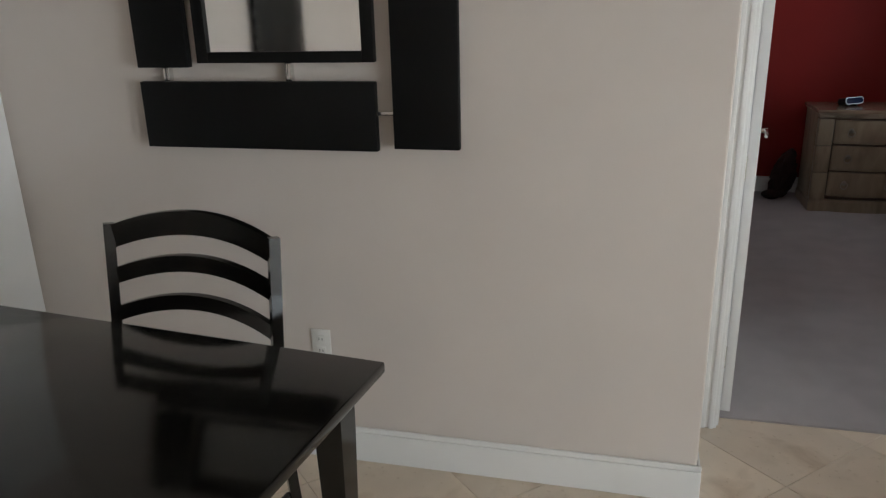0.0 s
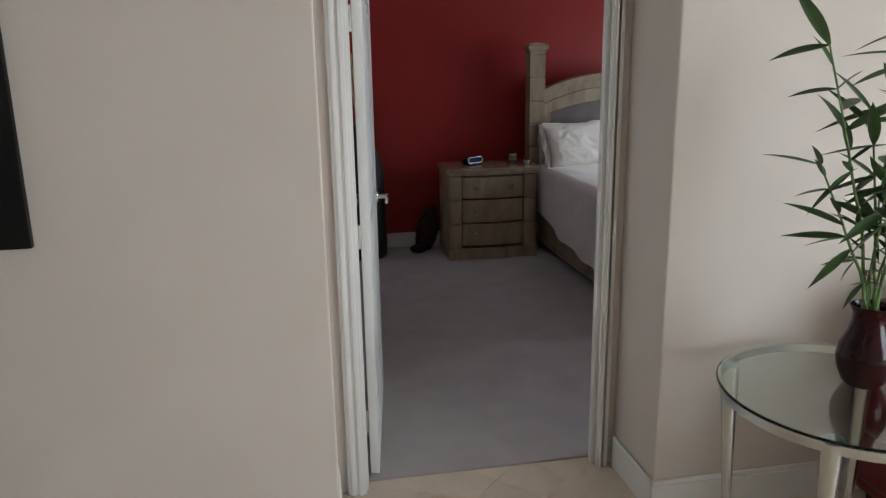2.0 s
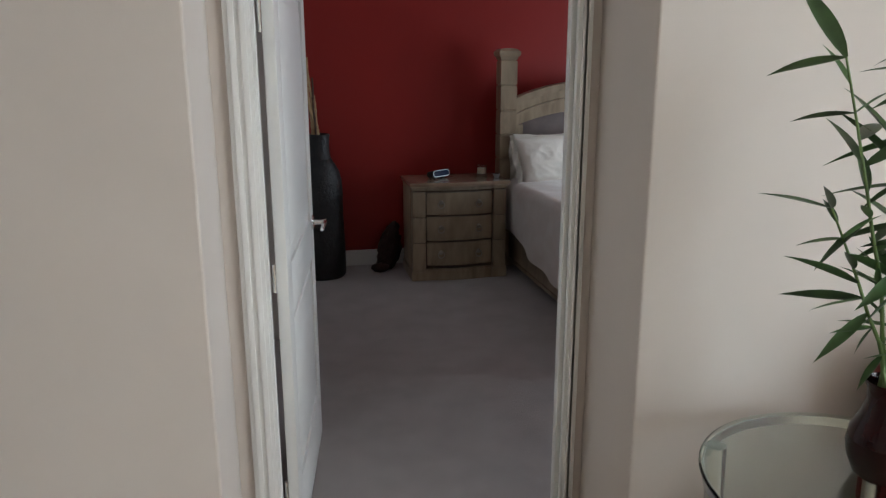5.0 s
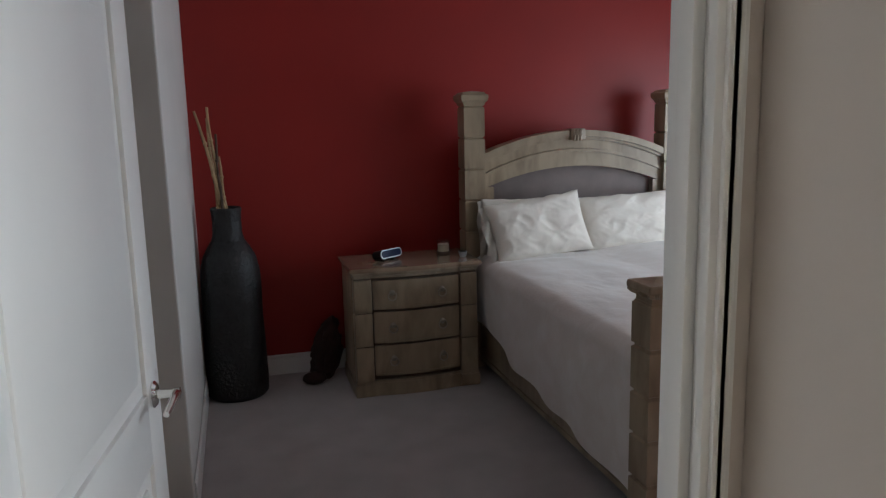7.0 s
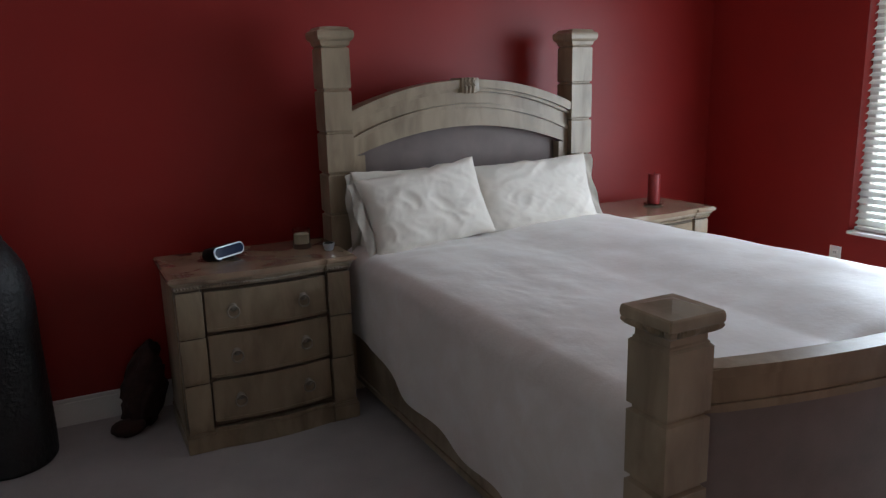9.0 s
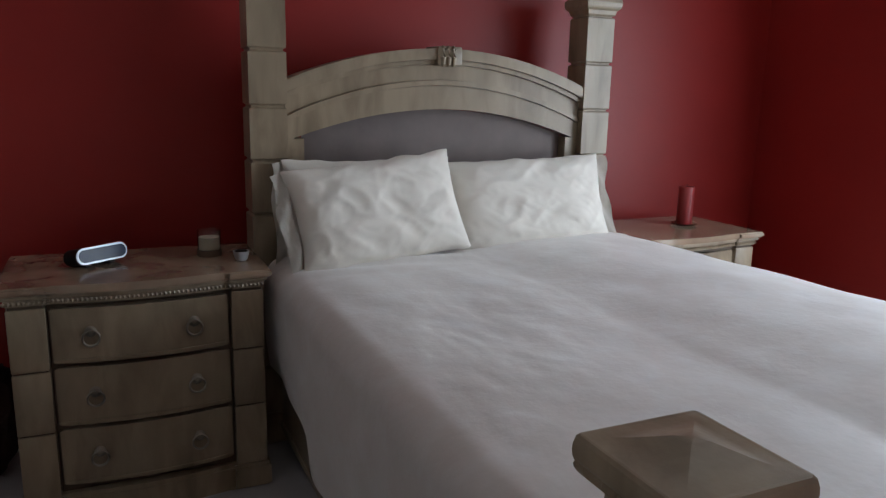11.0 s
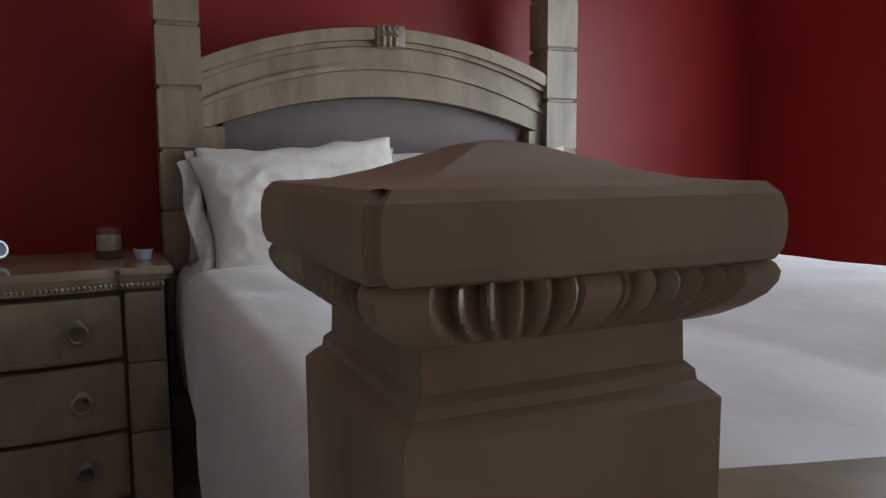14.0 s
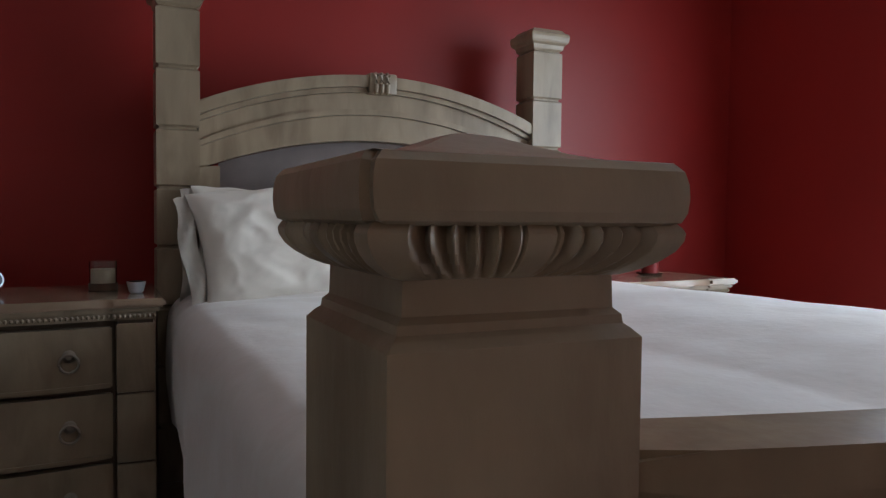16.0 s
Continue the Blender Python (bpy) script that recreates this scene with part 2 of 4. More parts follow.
structure("ceiling", box(-2.3, 5.4, -3.7, 6.6, H, H + 0.1), CEIL, "plain white painted ceiling", "ceiling")

# living side walls; the bedroom door stands in a recess between the two
structure("wall_dining", box(WALL_W - 0.12, 0.449, 2.086, 2.58, 0, H, 0.006), CREAM, "cream painted wall beside the bedroom door recess", "wall")
structure("wall_sofa", box(1.585, WALL_E, 2.215, 2.58, 0, H, 0.006), CREAM, "cream painted wall behind the red sofa", "wall")
# inner face is never in view; its colour only shapes the bedroom's bounce
for nm, ya, yb, material, lab in (("wall_door", 2.58, 2.63, CREAM, "cream wall holding the bedroom doorway"), ("wall_door_inner", 2.63, 2.672, BOUNCEWALL, "unseen bedroom side of the doorway wall, terracotta to dim and warm bounced light")):
    bm = box(-1.6, 0.553, ya, yb, 0, H)
    box(1.526, 5.20, ya, yb, 0, H, bm=bm)
    box(0.553, 1.526, ya, yb, 2.07, H, bm=bm)
    structure(nm, bm, material, lab, "wall")
structure("wall_south", box(WALL_W - 0.12, WALL_E, WALL_S - 0.12, WALL_S, 0, H), CREAM, "cream wall closing the living room", "wall")
bm = box(WALL_W - 0.12, WALL_W, WALL_S, 2.086, 0, H)
structure("wall_west", bm, CREAM, "cream end wall beside the dining table", "wall")
structure("trim_west", box(WALL_W + 0.001, WALL_W + 0.022, 1.62, 2.066, 0, 2.12, 0.004), WHITE, "white painted door casing at the end wall", "trim")
EY0, EY1, EZ1 = -3.1, 0.0, 2.2
bm = box(WALL_E, WALL_E + 0.12, WALL_S, EY0, 0, H)
box(WALL_E, WALL_E + 0.12, EY1, 2.58, 0, H, bm=bm)
box(WALL_E, WALL_E + 0.12, EY0, EY1, EZ1, H, bm=bm)
structure("wall_east", bm, CREAM, "cream end wall with a wide sliding glass door beyond the sofa", "wall")
# bedroom
RX, RY = 5.08, 6.50
structure("wall_headboard", box(0.689, RX + 0.12, RY, RY + 0.12, 0, H), RED, "deep red painted wall behind the bed", "wall")
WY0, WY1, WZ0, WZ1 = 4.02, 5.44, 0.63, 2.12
GY0, GY1, GZ1 = 3.16, 3.88, 2.06
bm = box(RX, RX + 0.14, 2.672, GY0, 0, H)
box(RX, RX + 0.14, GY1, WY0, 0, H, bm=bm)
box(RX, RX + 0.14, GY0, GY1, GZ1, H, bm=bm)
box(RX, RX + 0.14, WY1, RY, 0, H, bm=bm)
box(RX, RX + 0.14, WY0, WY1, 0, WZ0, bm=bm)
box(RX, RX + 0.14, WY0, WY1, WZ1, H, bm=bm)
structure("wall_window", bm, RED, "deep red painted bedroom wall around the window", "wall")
structure("wall_closet", box(-1.6, 0.688, 4.82, RY + 0.12, 0, H, 0.008), PALE, "pale cream wall block beside the tall black vase", "wall")
structure("wall_passage", box(-1.7, -1.58, 2.672, 4.82, 0, H), CREAM, "cream wall closing the passage behind the door", "wall")

# baseboards with a stepped top
def baseboard(name, x0, x1, y0, y1, label="white painted baseboard along the wall"):
    along_x = abs(x1 - x0) > abs(y1 - y0)
    bm = box(x0, x1, y0, y1, 0.0, 0.118, 0.003)
    if along_x:
        box(x0, x1, y0 + (y1 - y0) * 0.25, y1, 0.118, 0.138, 0.004, bm=bm)
    else:
        box(x0 + (x1 - x0) * 0.0, x1 - (x1 - x0) * 0.25, y0, y1, 0.118, 0.138, 0.004, bm=bm)
    structure(name, bm, WHITE, label, "baseboard")


baseboard("baseboard_dining", WALL_W, 0.463, 2.070, 2.084)
baseboard("baseboard_recess_a", 0.451, 0.463, 2.087, 2.557)
baseboard("baseboard_recess_b", 1.571, 1.583, 2.20, 2.557)
baseboard("baseboard_sofa", 1.571, WALL_E, 2.199, 2.213)
baseboard("baseboard_closet", 0.689, 0.701, 4.83, RY - 0.02)
baseboard("baseboard_red", 0.703, RX - 0.016, RY - 0.018, RY - 0.002)
baseboard("baseboard_window", RX - 0.016, RX - 0.002, GY1 + 0.02, RY - 0.02)

# door frame
frame_ob = tagged(new("door_frame"), "white painted door casing and jambs in the recess", "door frame", kind="structure")
for x0, x1 in ((0.492, 0.564), (1.505, 1.552)):
    bm = box(x0, x1, 2.558, 2.578, 0, 2.14, 0.004)
    box(x0 + 0.012, x0 + 0.03, 2.550, 2.560, 0, 2.14, 0.003, bm=bm)
    box(x1 - 0.03, x1 - 0.012, 2.550, 2.560, 0, 2.14, 0.003, bm=bm)
    part("casing", bm, WHITE, frame_ob)
part("casing", box(0.492, 1.552, 2.558, 2.578, 2.142, 2.23, 0.004), WHITE, frame_ob)
for x0, x1 in ((0.554, 0.574), (1.514, 1.5255)):
    part("jamb", box(x0, x1, 2.580, 2.674, 0, 2.05, 0.003), WHITE, frame_ob)
part("jamb", box(0.554, 1.525, 2.580, 2.674, 2.05, 2.069, 0.003), WHITE, frame_ob)
part("stop", box(1.495, 1.5135, 2.592, 2.625, 0, 2.05, 0.003), WHITE, frame_ob)
for x0, x1 in ((0.47, 0.553), (1.530, 1.612)):
    part("casing", box(x0, x1, 2.674, 2.69, 0, 2.14, 0.004), WHITE, frame_ob)
part("strike_plate", box(1.5115, 1.5138, 2.632, 2.665, 0.93, 1.0, 0.001), CHROME, frame_ob, "chrome strike plate")

# open door leaf, hinged at its edge
door = thing("door_leaf", "white panelled bedroom door standing open on its hinges", "door", pose(0.590, 2.682, 0, 0, 0, 83))
LW, LH = 0.895, 2.03
bm = box(0, 0.11, -0.036, 0, 0.012, LH, 0.002)
box(LW - 0.11, LW, -0.036, 0, 0.012, LH, 0.002, bm=bm)
for z0, z1 in ((0.012, 0.24), (0.86, 1.02), (1.88, LH)):
    box(0.11, LW - 0.11, -0.036, 0, z0, z1, 0.002, bm=bm)
part("stile_frame", bm, WHITE, door)
for z0, z1 in ((0.24, 0.86), (1.02, 1.88)):
    bm = box(0.11, LW - 0.11, -0.026, -0.010, z0, z1)
    box(0.15, LW - 0.15, -0.033, -0.003, z0 + 0.04, z1 - 0.04, 0.008, bm=bm)
    part("panel", bm, WHITE, door)
for side in (-1, 1):
    y = -0.036 if side < 0 else 0.0
    bm = lathe([(0.031, -0.004), (0.031, 0.004), (0.024, 0.010), (0.011, 0.012), (0.010, 0.045), (0.013, 0.047), (0.013, 0.060), (0.0, 0.062)], 20)
    bmesh.ops.transform(bm, matrix=pose(LW - 0.065, y, 1.005, 90 if side < 0 else -90), verts=bm.verts)
    tube([(LW - 0.065, y + side * 0.053, 1.005), (LW - 0.10, y + side * 0.055, 1.007), (LW - 0.14, y + side * 0.054, 1.003), (LW - 0.175, y + side * 0.051, 0.996)], [0.011, 0.010, 0.009, 0.007], bm=bm)
    part("lever_handle", bm, CHROME, door, "chrome lever handle")
part("latch_plate", box(LW - 0.001, LW + 0.0015, -0.030, -0.006, 0.96, 1.05, 0.0005), CHROME, door, "chrome latch plate")
for z in (0.25, 1.0, 1.78):
    part("hinge", lathe([(0.0, z - 0.045), (0.007, z - 0.045), (0.007, z + 0.045), (0.0, z + 0.045)], 10, at=(-0.004, 0.004)), CHROME, door)


# ---- windows ----
def window_unit(name, label, m, width, z0, z1, slats=True):
    """A window in a wall facing local -y, width along x, with a blind on its room side."""
    w = tagged(thing(name, label, "window", m), kind="structure")
    f = 0.05
    for x0, x1, a, b in ((0, f, z0, z1), (width - f, width, z0, z1), (f, width - f, z0, z0 + f), (f, width - f, z1 - f, z1), (width / 2 - 0.03, width / 2 + 0.03, z0 + f, z1 - f)):
        part("window_frame", box(x0, x1, 0.07, 0.12, a, b, 0.004), ALU, w)
    for x0, x1 in ((f, width / 2 - 0.03), (width / 2 + 0.03, width - f)):
        p = part("pane", box(x0, x1, 0.092, 0.097, z0 + f, z1 - f), GLASS, w)
        p.visible_shadow = False
    return w


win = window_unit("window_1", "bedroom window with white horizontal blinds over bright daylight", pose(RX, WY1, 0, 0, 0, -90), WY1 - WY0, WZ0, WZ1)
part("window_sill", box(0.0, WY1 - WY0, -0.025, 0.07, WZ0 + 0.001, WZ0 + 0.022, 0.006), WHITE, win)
# this door is out of view, put in as the carpet light's opening
win4 = window_unit("window_3", "unseen glass door beside the window, assumed from the bright carpet", pose(RX, GY1, 0, 0, 0, -90), GY1 - GY0, 0.0, GZ1)
win2 = window_unit("window_2", "sliding glass door to the bright outdoors", pose(WALL_E, EY1, 0, 0, 0, -90), EY1 - EY0, 0.0, EZ1)

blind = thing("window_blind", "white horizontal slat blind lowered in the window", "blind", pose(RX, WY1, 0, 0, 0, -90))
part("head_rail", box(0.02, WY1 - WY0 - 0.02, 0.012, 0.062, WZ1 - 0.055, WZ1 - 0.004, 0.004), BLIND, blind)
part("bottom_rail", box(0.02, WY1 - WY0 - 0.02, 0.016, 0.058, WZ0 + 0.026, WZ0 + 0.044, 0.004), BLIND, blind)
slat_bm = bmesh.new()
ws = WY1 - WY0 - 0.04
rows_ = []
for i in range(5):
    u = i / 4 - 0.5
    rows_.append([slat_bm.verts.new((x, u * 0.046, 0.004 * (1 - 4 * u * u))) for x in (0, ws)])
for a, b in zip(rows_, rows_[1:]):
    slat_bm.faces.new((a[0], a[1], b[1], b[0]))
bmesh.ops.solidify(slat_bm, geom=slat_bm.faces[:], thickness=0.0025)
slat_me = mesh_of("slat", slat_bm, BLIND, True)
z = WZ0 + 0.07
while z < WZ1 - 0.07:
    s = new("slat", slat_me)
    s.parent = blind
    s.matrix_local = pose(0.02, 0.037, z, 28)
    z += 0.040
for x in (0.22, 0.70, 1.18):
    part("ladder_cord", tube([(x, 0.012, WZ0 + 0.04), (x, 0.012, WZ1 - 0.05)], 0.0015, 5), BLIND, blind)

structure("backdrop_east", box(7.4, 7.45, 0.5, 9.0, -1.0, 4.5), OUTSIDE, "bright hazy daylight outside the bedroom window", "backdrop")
structure("backdrop_living", box(7.4, 7.45, -8.0, 0.49, -1.0, 4.5), OUTSIDE, "bright hazy daylight outside the glass door", "backdrop")
structure("ground", box(-60, 60, -60, 60, -0.3, -0.13), GROUT, "pale ground outside the house", "ground")


# ---- bed ----
def post_levels(blocks, half, groove=0.009):
    out = []
    for z0, z1 in blocks:
        out += [(half - groove, z0), (half - groove, z0 + 0.003), (half, z0 + 0.009), (half, z1 - 0.009), (half - groove, z1 - 0.003), (half - groove, z1)]
    return out


BX = 3.08
HZ = 1.0265
bed = thing("bed", "queen bed with blocky weathered cream wooden posts and suede panels", "bed", pose(BX, 5.1, 0))
def L(x):
    return x - BX
YH, YF = 6.247 - 5.1, 3.968 - 5.1
for x in (2.38, 3.78):
    grooves = [g * HZ for g in (0.008, 0.13, 0.32, 0.51, 0.70, 0.89, 1.078, 1.266, 1.456, 1.645)]
    bm = square_stack(post_levels(list(zip(grooves, grooves[1:])), 0.067), at=(L(x), YH))
    p = part("headboard_post", bm, WOOD, bed, smooth=False)
    cap = square_stack([(0.060, 1.645), (0.068, 1.652), (0.072, 1.668), (0.082, 1.676), (0.086, 1.684), (0.088, 1.700), (0.086, 1.712), (0.074, 1.718), (0.066, 1.730), (0.0005, 1.738)], at=(L(x), YH))
    bmesh.ops.translate(cap, vec=(0, 0, 1.645 * (HZ - 1)), verts=cap.verts)
    part("capital", cap, WOOD, p, smooth=False)
S = 0.967
for x in (2.3135, 3.8465):
    grooves = [0.008, 0.16, 0.32, 0.484, 0.645, 0.814, S + 0.008]
    lv = post_levels(list(zip(grooves, grooves[1:])), 0.0622)
    lv = lv[:-2] + [(0.0622, S), (0.0585, S + 0.004), (0.0560, S + 0.006), (0.0555, S + 0.010), (0.0525, S + 0.013), (0.0520, S + 0.031)]
    p = part("foot_post", square_stack(lv, at=(L(x), YF)), WOOD, bed, smooth=False)
    # gadrooned moulding under the cap: lobes on each side of a plain middle
    bm = bmesh.new()
    n_side, prof = 132, [(0.0, S + 0.028), (0.10, S + 0.0285), (0.38, S + 0.031), (0.66, S + 0.035), (0.87, S + 0.0395), (0.98, S + 0.044), (1.0, S + 0.0475), (0.95, S + 0.050), (0.86, S + 0.052)]
    rings = []
    for k, (u, zz) in enumerate(prof):
        ring = []
        for sx, sy, dx, dy in ((-1, -1, 1, 0), (1, -1, 0, 1), (1, 1, -1, 0), (-1, 1, 0, -1)):
            for i in range(n_side):
                f = i / n_side
                edge = min(f, 1 - f)
                lean = (f - 0.5) * 0.10 * (1 - u)
                flute = 0.0078 * (abs(math.cos(math.pi * 15 * (f + lean))) ** 2) * (0.0 if edge < 0.11 or abs(f - 0.5) < 0.052 else 1.0) * min(1.0, 0.10 + u * 1.5)
                h = 0.0525 + 0.0225 * u - flute
                ring.append(bm.verts.new((L(x) + sx * h + dx * 2 * h * f, YF + sy * h + dy * 2 * h * f, zz)))
        rings.append(ring)
    for a, b in zip(rings, rings[1:]):
        for i in range(len(a)):
            bm.faces.new((a[i], a[(i + 1) % len(a)], b[(i + 1) % len(a)], b[i]))
    bm.faces.new(rings[0]), bm.faces.new(rings[-1])
    part("gadroon_moulding", bm, WOOD, p)
    slab = square_stack([(0.0715, S + 0.0505), (0.0755, S + 0.052), (0.0773, S + 0.056), (0.0780, S + 0.063), (0.0776, S + 0.070), (0.0762, S + 0.0755), (0.0735, S + 0.0785), (0.0708, S + 0.0790), (0.0690, S + 0.0788), (0.0665, S + 0.0790), (0.052, S + 0.0802), (0.038, S + 0.0838), (0.024, S + 0.0888), (0.012, S + 0.0932), (0.002, S + 0.0950)], at=(L(x), YF))
    bmesh.ops.bevel(slab, geom=[e for e in slab.edges if abs(e.verts[0].co.z - e.verts[1].co.z) > 1e-4 and max(v.co.z for v in e.verts) < S + 0.0786 and abs(e.verts[0].co.x - L(x)) > 0.0708], offset=0.004, segments=2, affect="EDGES")
    part("cap", slab, WOOD, p, "tan wooden pyramid cap", angle=14)

def arch(zc, ze, hw=0.64):
    return lambda x: HZ * (zc - (zc - ze) * (x / hw) ** 2)
hx = 0.633
part("arch_cap", band(-hx, hx, arch(1.487, 1.357), arch(1.447, 1.312), YH - 0.062, YH + 0.06, bevel=0.006), WOOD, bed)
part("arch_bead", band(-hx, hx, arch(1.446, 1.311), arch(1.430, 1.292), YH - 0.045, YH + 0.055, bevel=0.005), WOOD, bed)
part("arch_frieze", band(-hx, hx, arch(1.429, 1.291), arch(1.372, 1.232), YH - 0.028, YH + 0.05), WOOD, bed)
part("arch_bead", band(-hx, hx, arch(1.371, 1.231), arch(1.352, 1.210), YH - 0.042, YH + 0.05, bevel=0.005), WOOD, bed)
part("arch_rail", band(-hx, hx, arch(1.351, 1.209), arch(1.262, 1.140), YH - 0.030, YH + 0.05), WOOD, bed)
part("panel_stile", box(-hx, -0.565, YH - 0.030, YH + 0.05, 0.50, 1.183), WOOD, bed)
part("panel_stile", box(0.575, hx, YH - 0.030, YH + 0.05, 0.50, 1.183), WOOD, bed)
bm = bmesh.new()
g = []
for j in range(13):
    row = []
    for i in range(29):
        u, v = i / 28, j / 12
        x = -0.564 + 1.138 * u
        z = 0.55 + (arch(1.262, 1.140)(x) - 0.002 - 0.55) * v
        puff = 0.035 * min(1.0, 6 * min(u, 1 - u, v, 1 - v)) ** 0.6
        row.append(bm.verts.new((x, YH + 0.02 - puff, z)))
    g.append(row)
for a, b in zip(g, g[1:]):
    for i in range(28):
        bm.faces.new((a[i], a[i + 1], b[i + 1], b[i]))
part("headboard_cushion", bm, SUEDE, bed, "taupe suede arched cushion")
key = part("keystone", box(-0.052, 0.052, YH - 0.074, YH + 0.05, 1.424 * HZ, 1.495 * HZ, 0.006), WOOD, bed)
for dx in (-0.030, -0.008, 0.014):
    bm = tube([(dx, YH - 0.072, 1.496), (dx, YH - 0.080, 1.486), (dx, YH - 0.081, 1.455), (dx, YH - 0.078, 1.428), (dx, YH - 0.070, 1.422)], [0.005, 0.0085, 0.0085, 0.0075, 0.005], 14)
    bmesh.ops.translate(bm, vec=(0, 0, 1.46 * (HZ - 1)), verts=bm.verts)
    part("rib", bm, WOOD, key)

# bowed footboard
def bow(x, depth=0.13, hw=0.77):
    return YF - 0.005 - depth * (1 - (x / hw) ** 2)
def bowed(z_of, hw, yoff0, yoff1, n=30, bevel=0.0, depth=0.13):
    z0, z1 = z_of
    xs = [-hw + 2 * hw * i / n for i in range(n + 1)]
    outline = [(x, bow(x, depth) + yoff0) for x in xs] + [(x, bow(x, depth) + yoff1) for x in reversed(xs)]
    return prism(outline, z0, z1, bevel)
HF = 0.712
part("foot_rail_cap", bowed((0.888, 0.911), HF, -0.030, 0.030, bevel=0.006), WOOD, bed)
part("foot_rail", bowed((0.828, 0.887), HF, -0.022, 0.020, bevel=0.004), WOOD, bed)
part("foot_rail_bead", bowed((0.808, 0.827), HF, -0.028, 0.020, bevel=0.004), WOOD, bed)
part("foot_panel", bowed((0.446, 0.807), HF, -0.012, 0.012), SUEDE, bed, "taupe suede panel")
part("foot_rail_bead", bowed((0.428, 0.445), HF, -0.028, 0.020, bevel=0.004), WOOD, bed)
part("foot_lower_rail", bowed((0.322, 0.427), HF, -0.022, 0.020, bevel=0.004), WOOD, bed)
for x0, x1 in ((L(2.405), L(2.432)), (L(3.758), L(3.785))):
    bm = box(x0, x1, YF + 0.06, YH - 0.06, 0.07, 0.30, 0.004)
    box(x0 - 0.008 if x0 < 0 else x0, x1 if x0 < 0 else x1 + 0.008, YF + 0.064, YH - 0.064, 0.07, 0.10, 0.004, bm=bm)
    part("side_rail", bm, WOOD, bed)

mattress = thing("mattress", "thick pale mattress under the blanket", "mattress", pose(BX, 5.1, 0))
part("ticking", box(-0.655, 0.655, YF + 0.10, YH - 0.06, 0.31, 0.69, 0.05, 4), SHEET, mattress)
part("box_spring", box(-0.655, 0.655, YF + 0.10, YH - 0.06, 0.10, 0.305, 0.02), SUEDE, mattress)

# blanket: one sheet that hangs down both sides
blanket = thing("blanket", "pale velour blanket spread over the bed and hanging at its sides", "blanket", pose(BX, 5.1, 0))
bm = bmesh.new()
NU, NV = 150, 130
sec = []
for i in range(NU + 1):
    s = -1 + 2 * i / NU
    a = abs(s)
    sg = -1 if s < 0 else 1
    if a < 0.60:
        x, z = a / 0.60 * 0.655, 0.735 - 0.016 * (a / 0.60) ** 4
    elif a < 0.70:
        th = (a - 0.60) / 0.10 * math.pi / 2
        x, z = 0.655 + 0.085 * math.sin(th), 0.634 + 0.085 * math.cos(th)
    else:
        x, z = 0.74, 0.634 - (a - 0.70) / 0.30
    sec.append((s, a, sg, x, z))
rows_ = []
for j in range(NV + 1):
    v = j / NV
    y = (YF + 0.075) + v * (6.13 - 5.1 - (YF + 0.075))
    hem = 0.13 + 0.20 * v ** 1.2 + 0.012 * math.sin(9 * v) + 0.008 * math.sin(23 * v + 1)
    row = []
    for s, a, sg, x, z in sec:
        yy = y
        if a >= 0.70:
            k = (a - 0.70) / 0.30
            z = 0.634 - k * (0.634 - hem)
            fold = 0.012 * math.sin(15 * v + 2 * sg) + 0.010 * math.sin(31 * v + 1.3 + sg)
            x = 0.74 + k * (fold - 0.015 + 0.02 * (1 - v)) + 0.012 * math.sin(k * math.pi)
        w = noise.noise(Vector((s * 5.0, v * 6.5, 1.7))) * 0.008 + noise.noise(Vector((s * 11.0, v * 13.0, 4.2))) * 0.003 + abs(noise.noise(Vector((s * 22.0 + v * 9.0, v * 18.0 - s * 8.0, 2.2)))) * -0.006 * max(0.0, noise.noise(Vector((s * 3.0, v * 3.5, 7.7))) + 0.25)
        z += w * (1.0 if a < 0.7 else 0.25)
        if v > 0.80 and a < 0.78:
            z += 0.013 * math.sin((v - 0.80) * 95 + 7 * s) * math.exp(-((s + 0.42) / 0.32) ** 2) * (v - 0.80) * 5
        z -= 0.030 * max(0.0, (v - 1.005) / 0.045) ** 2 + 0.05 * max(0.0, (0.05 - v) / 0.05) ** 2
        if sg > 0:
            x += 0.095 * min(1.0, a / 0.60)
            z += 0.034 * math.sin(math.pi * min(1.0, a / 0.75))
            z += 0.040 * min(1.0, a / 0.55) ** 2 * (1 - v) ** 0.7 * (1.0 if a < 0.7 else 1 - (a - 0.7) / 0.3)
        row.append(bm.verts.new((sg * x + noise.noise(Vector((s * 6, v * 8, 9.0))) * 0.004, yy, z + 0.042 * min(1.0, z / 0.6))))
    rows_.append(row)
for a, b in zip(rows_, rows_[1:]):
    for i in range(NU):
        bm.faces.new((a[i], a[i + 1], b[i + 1], b[i]))
bmesh.ops.recalc_face_normals(bm, faces=bm.faces)
bmesh.ops.solidify(bm, geom=bm.faces[:], thickness=0.012)
part("cloth", bm, BLANKET, blanket, angle=80)


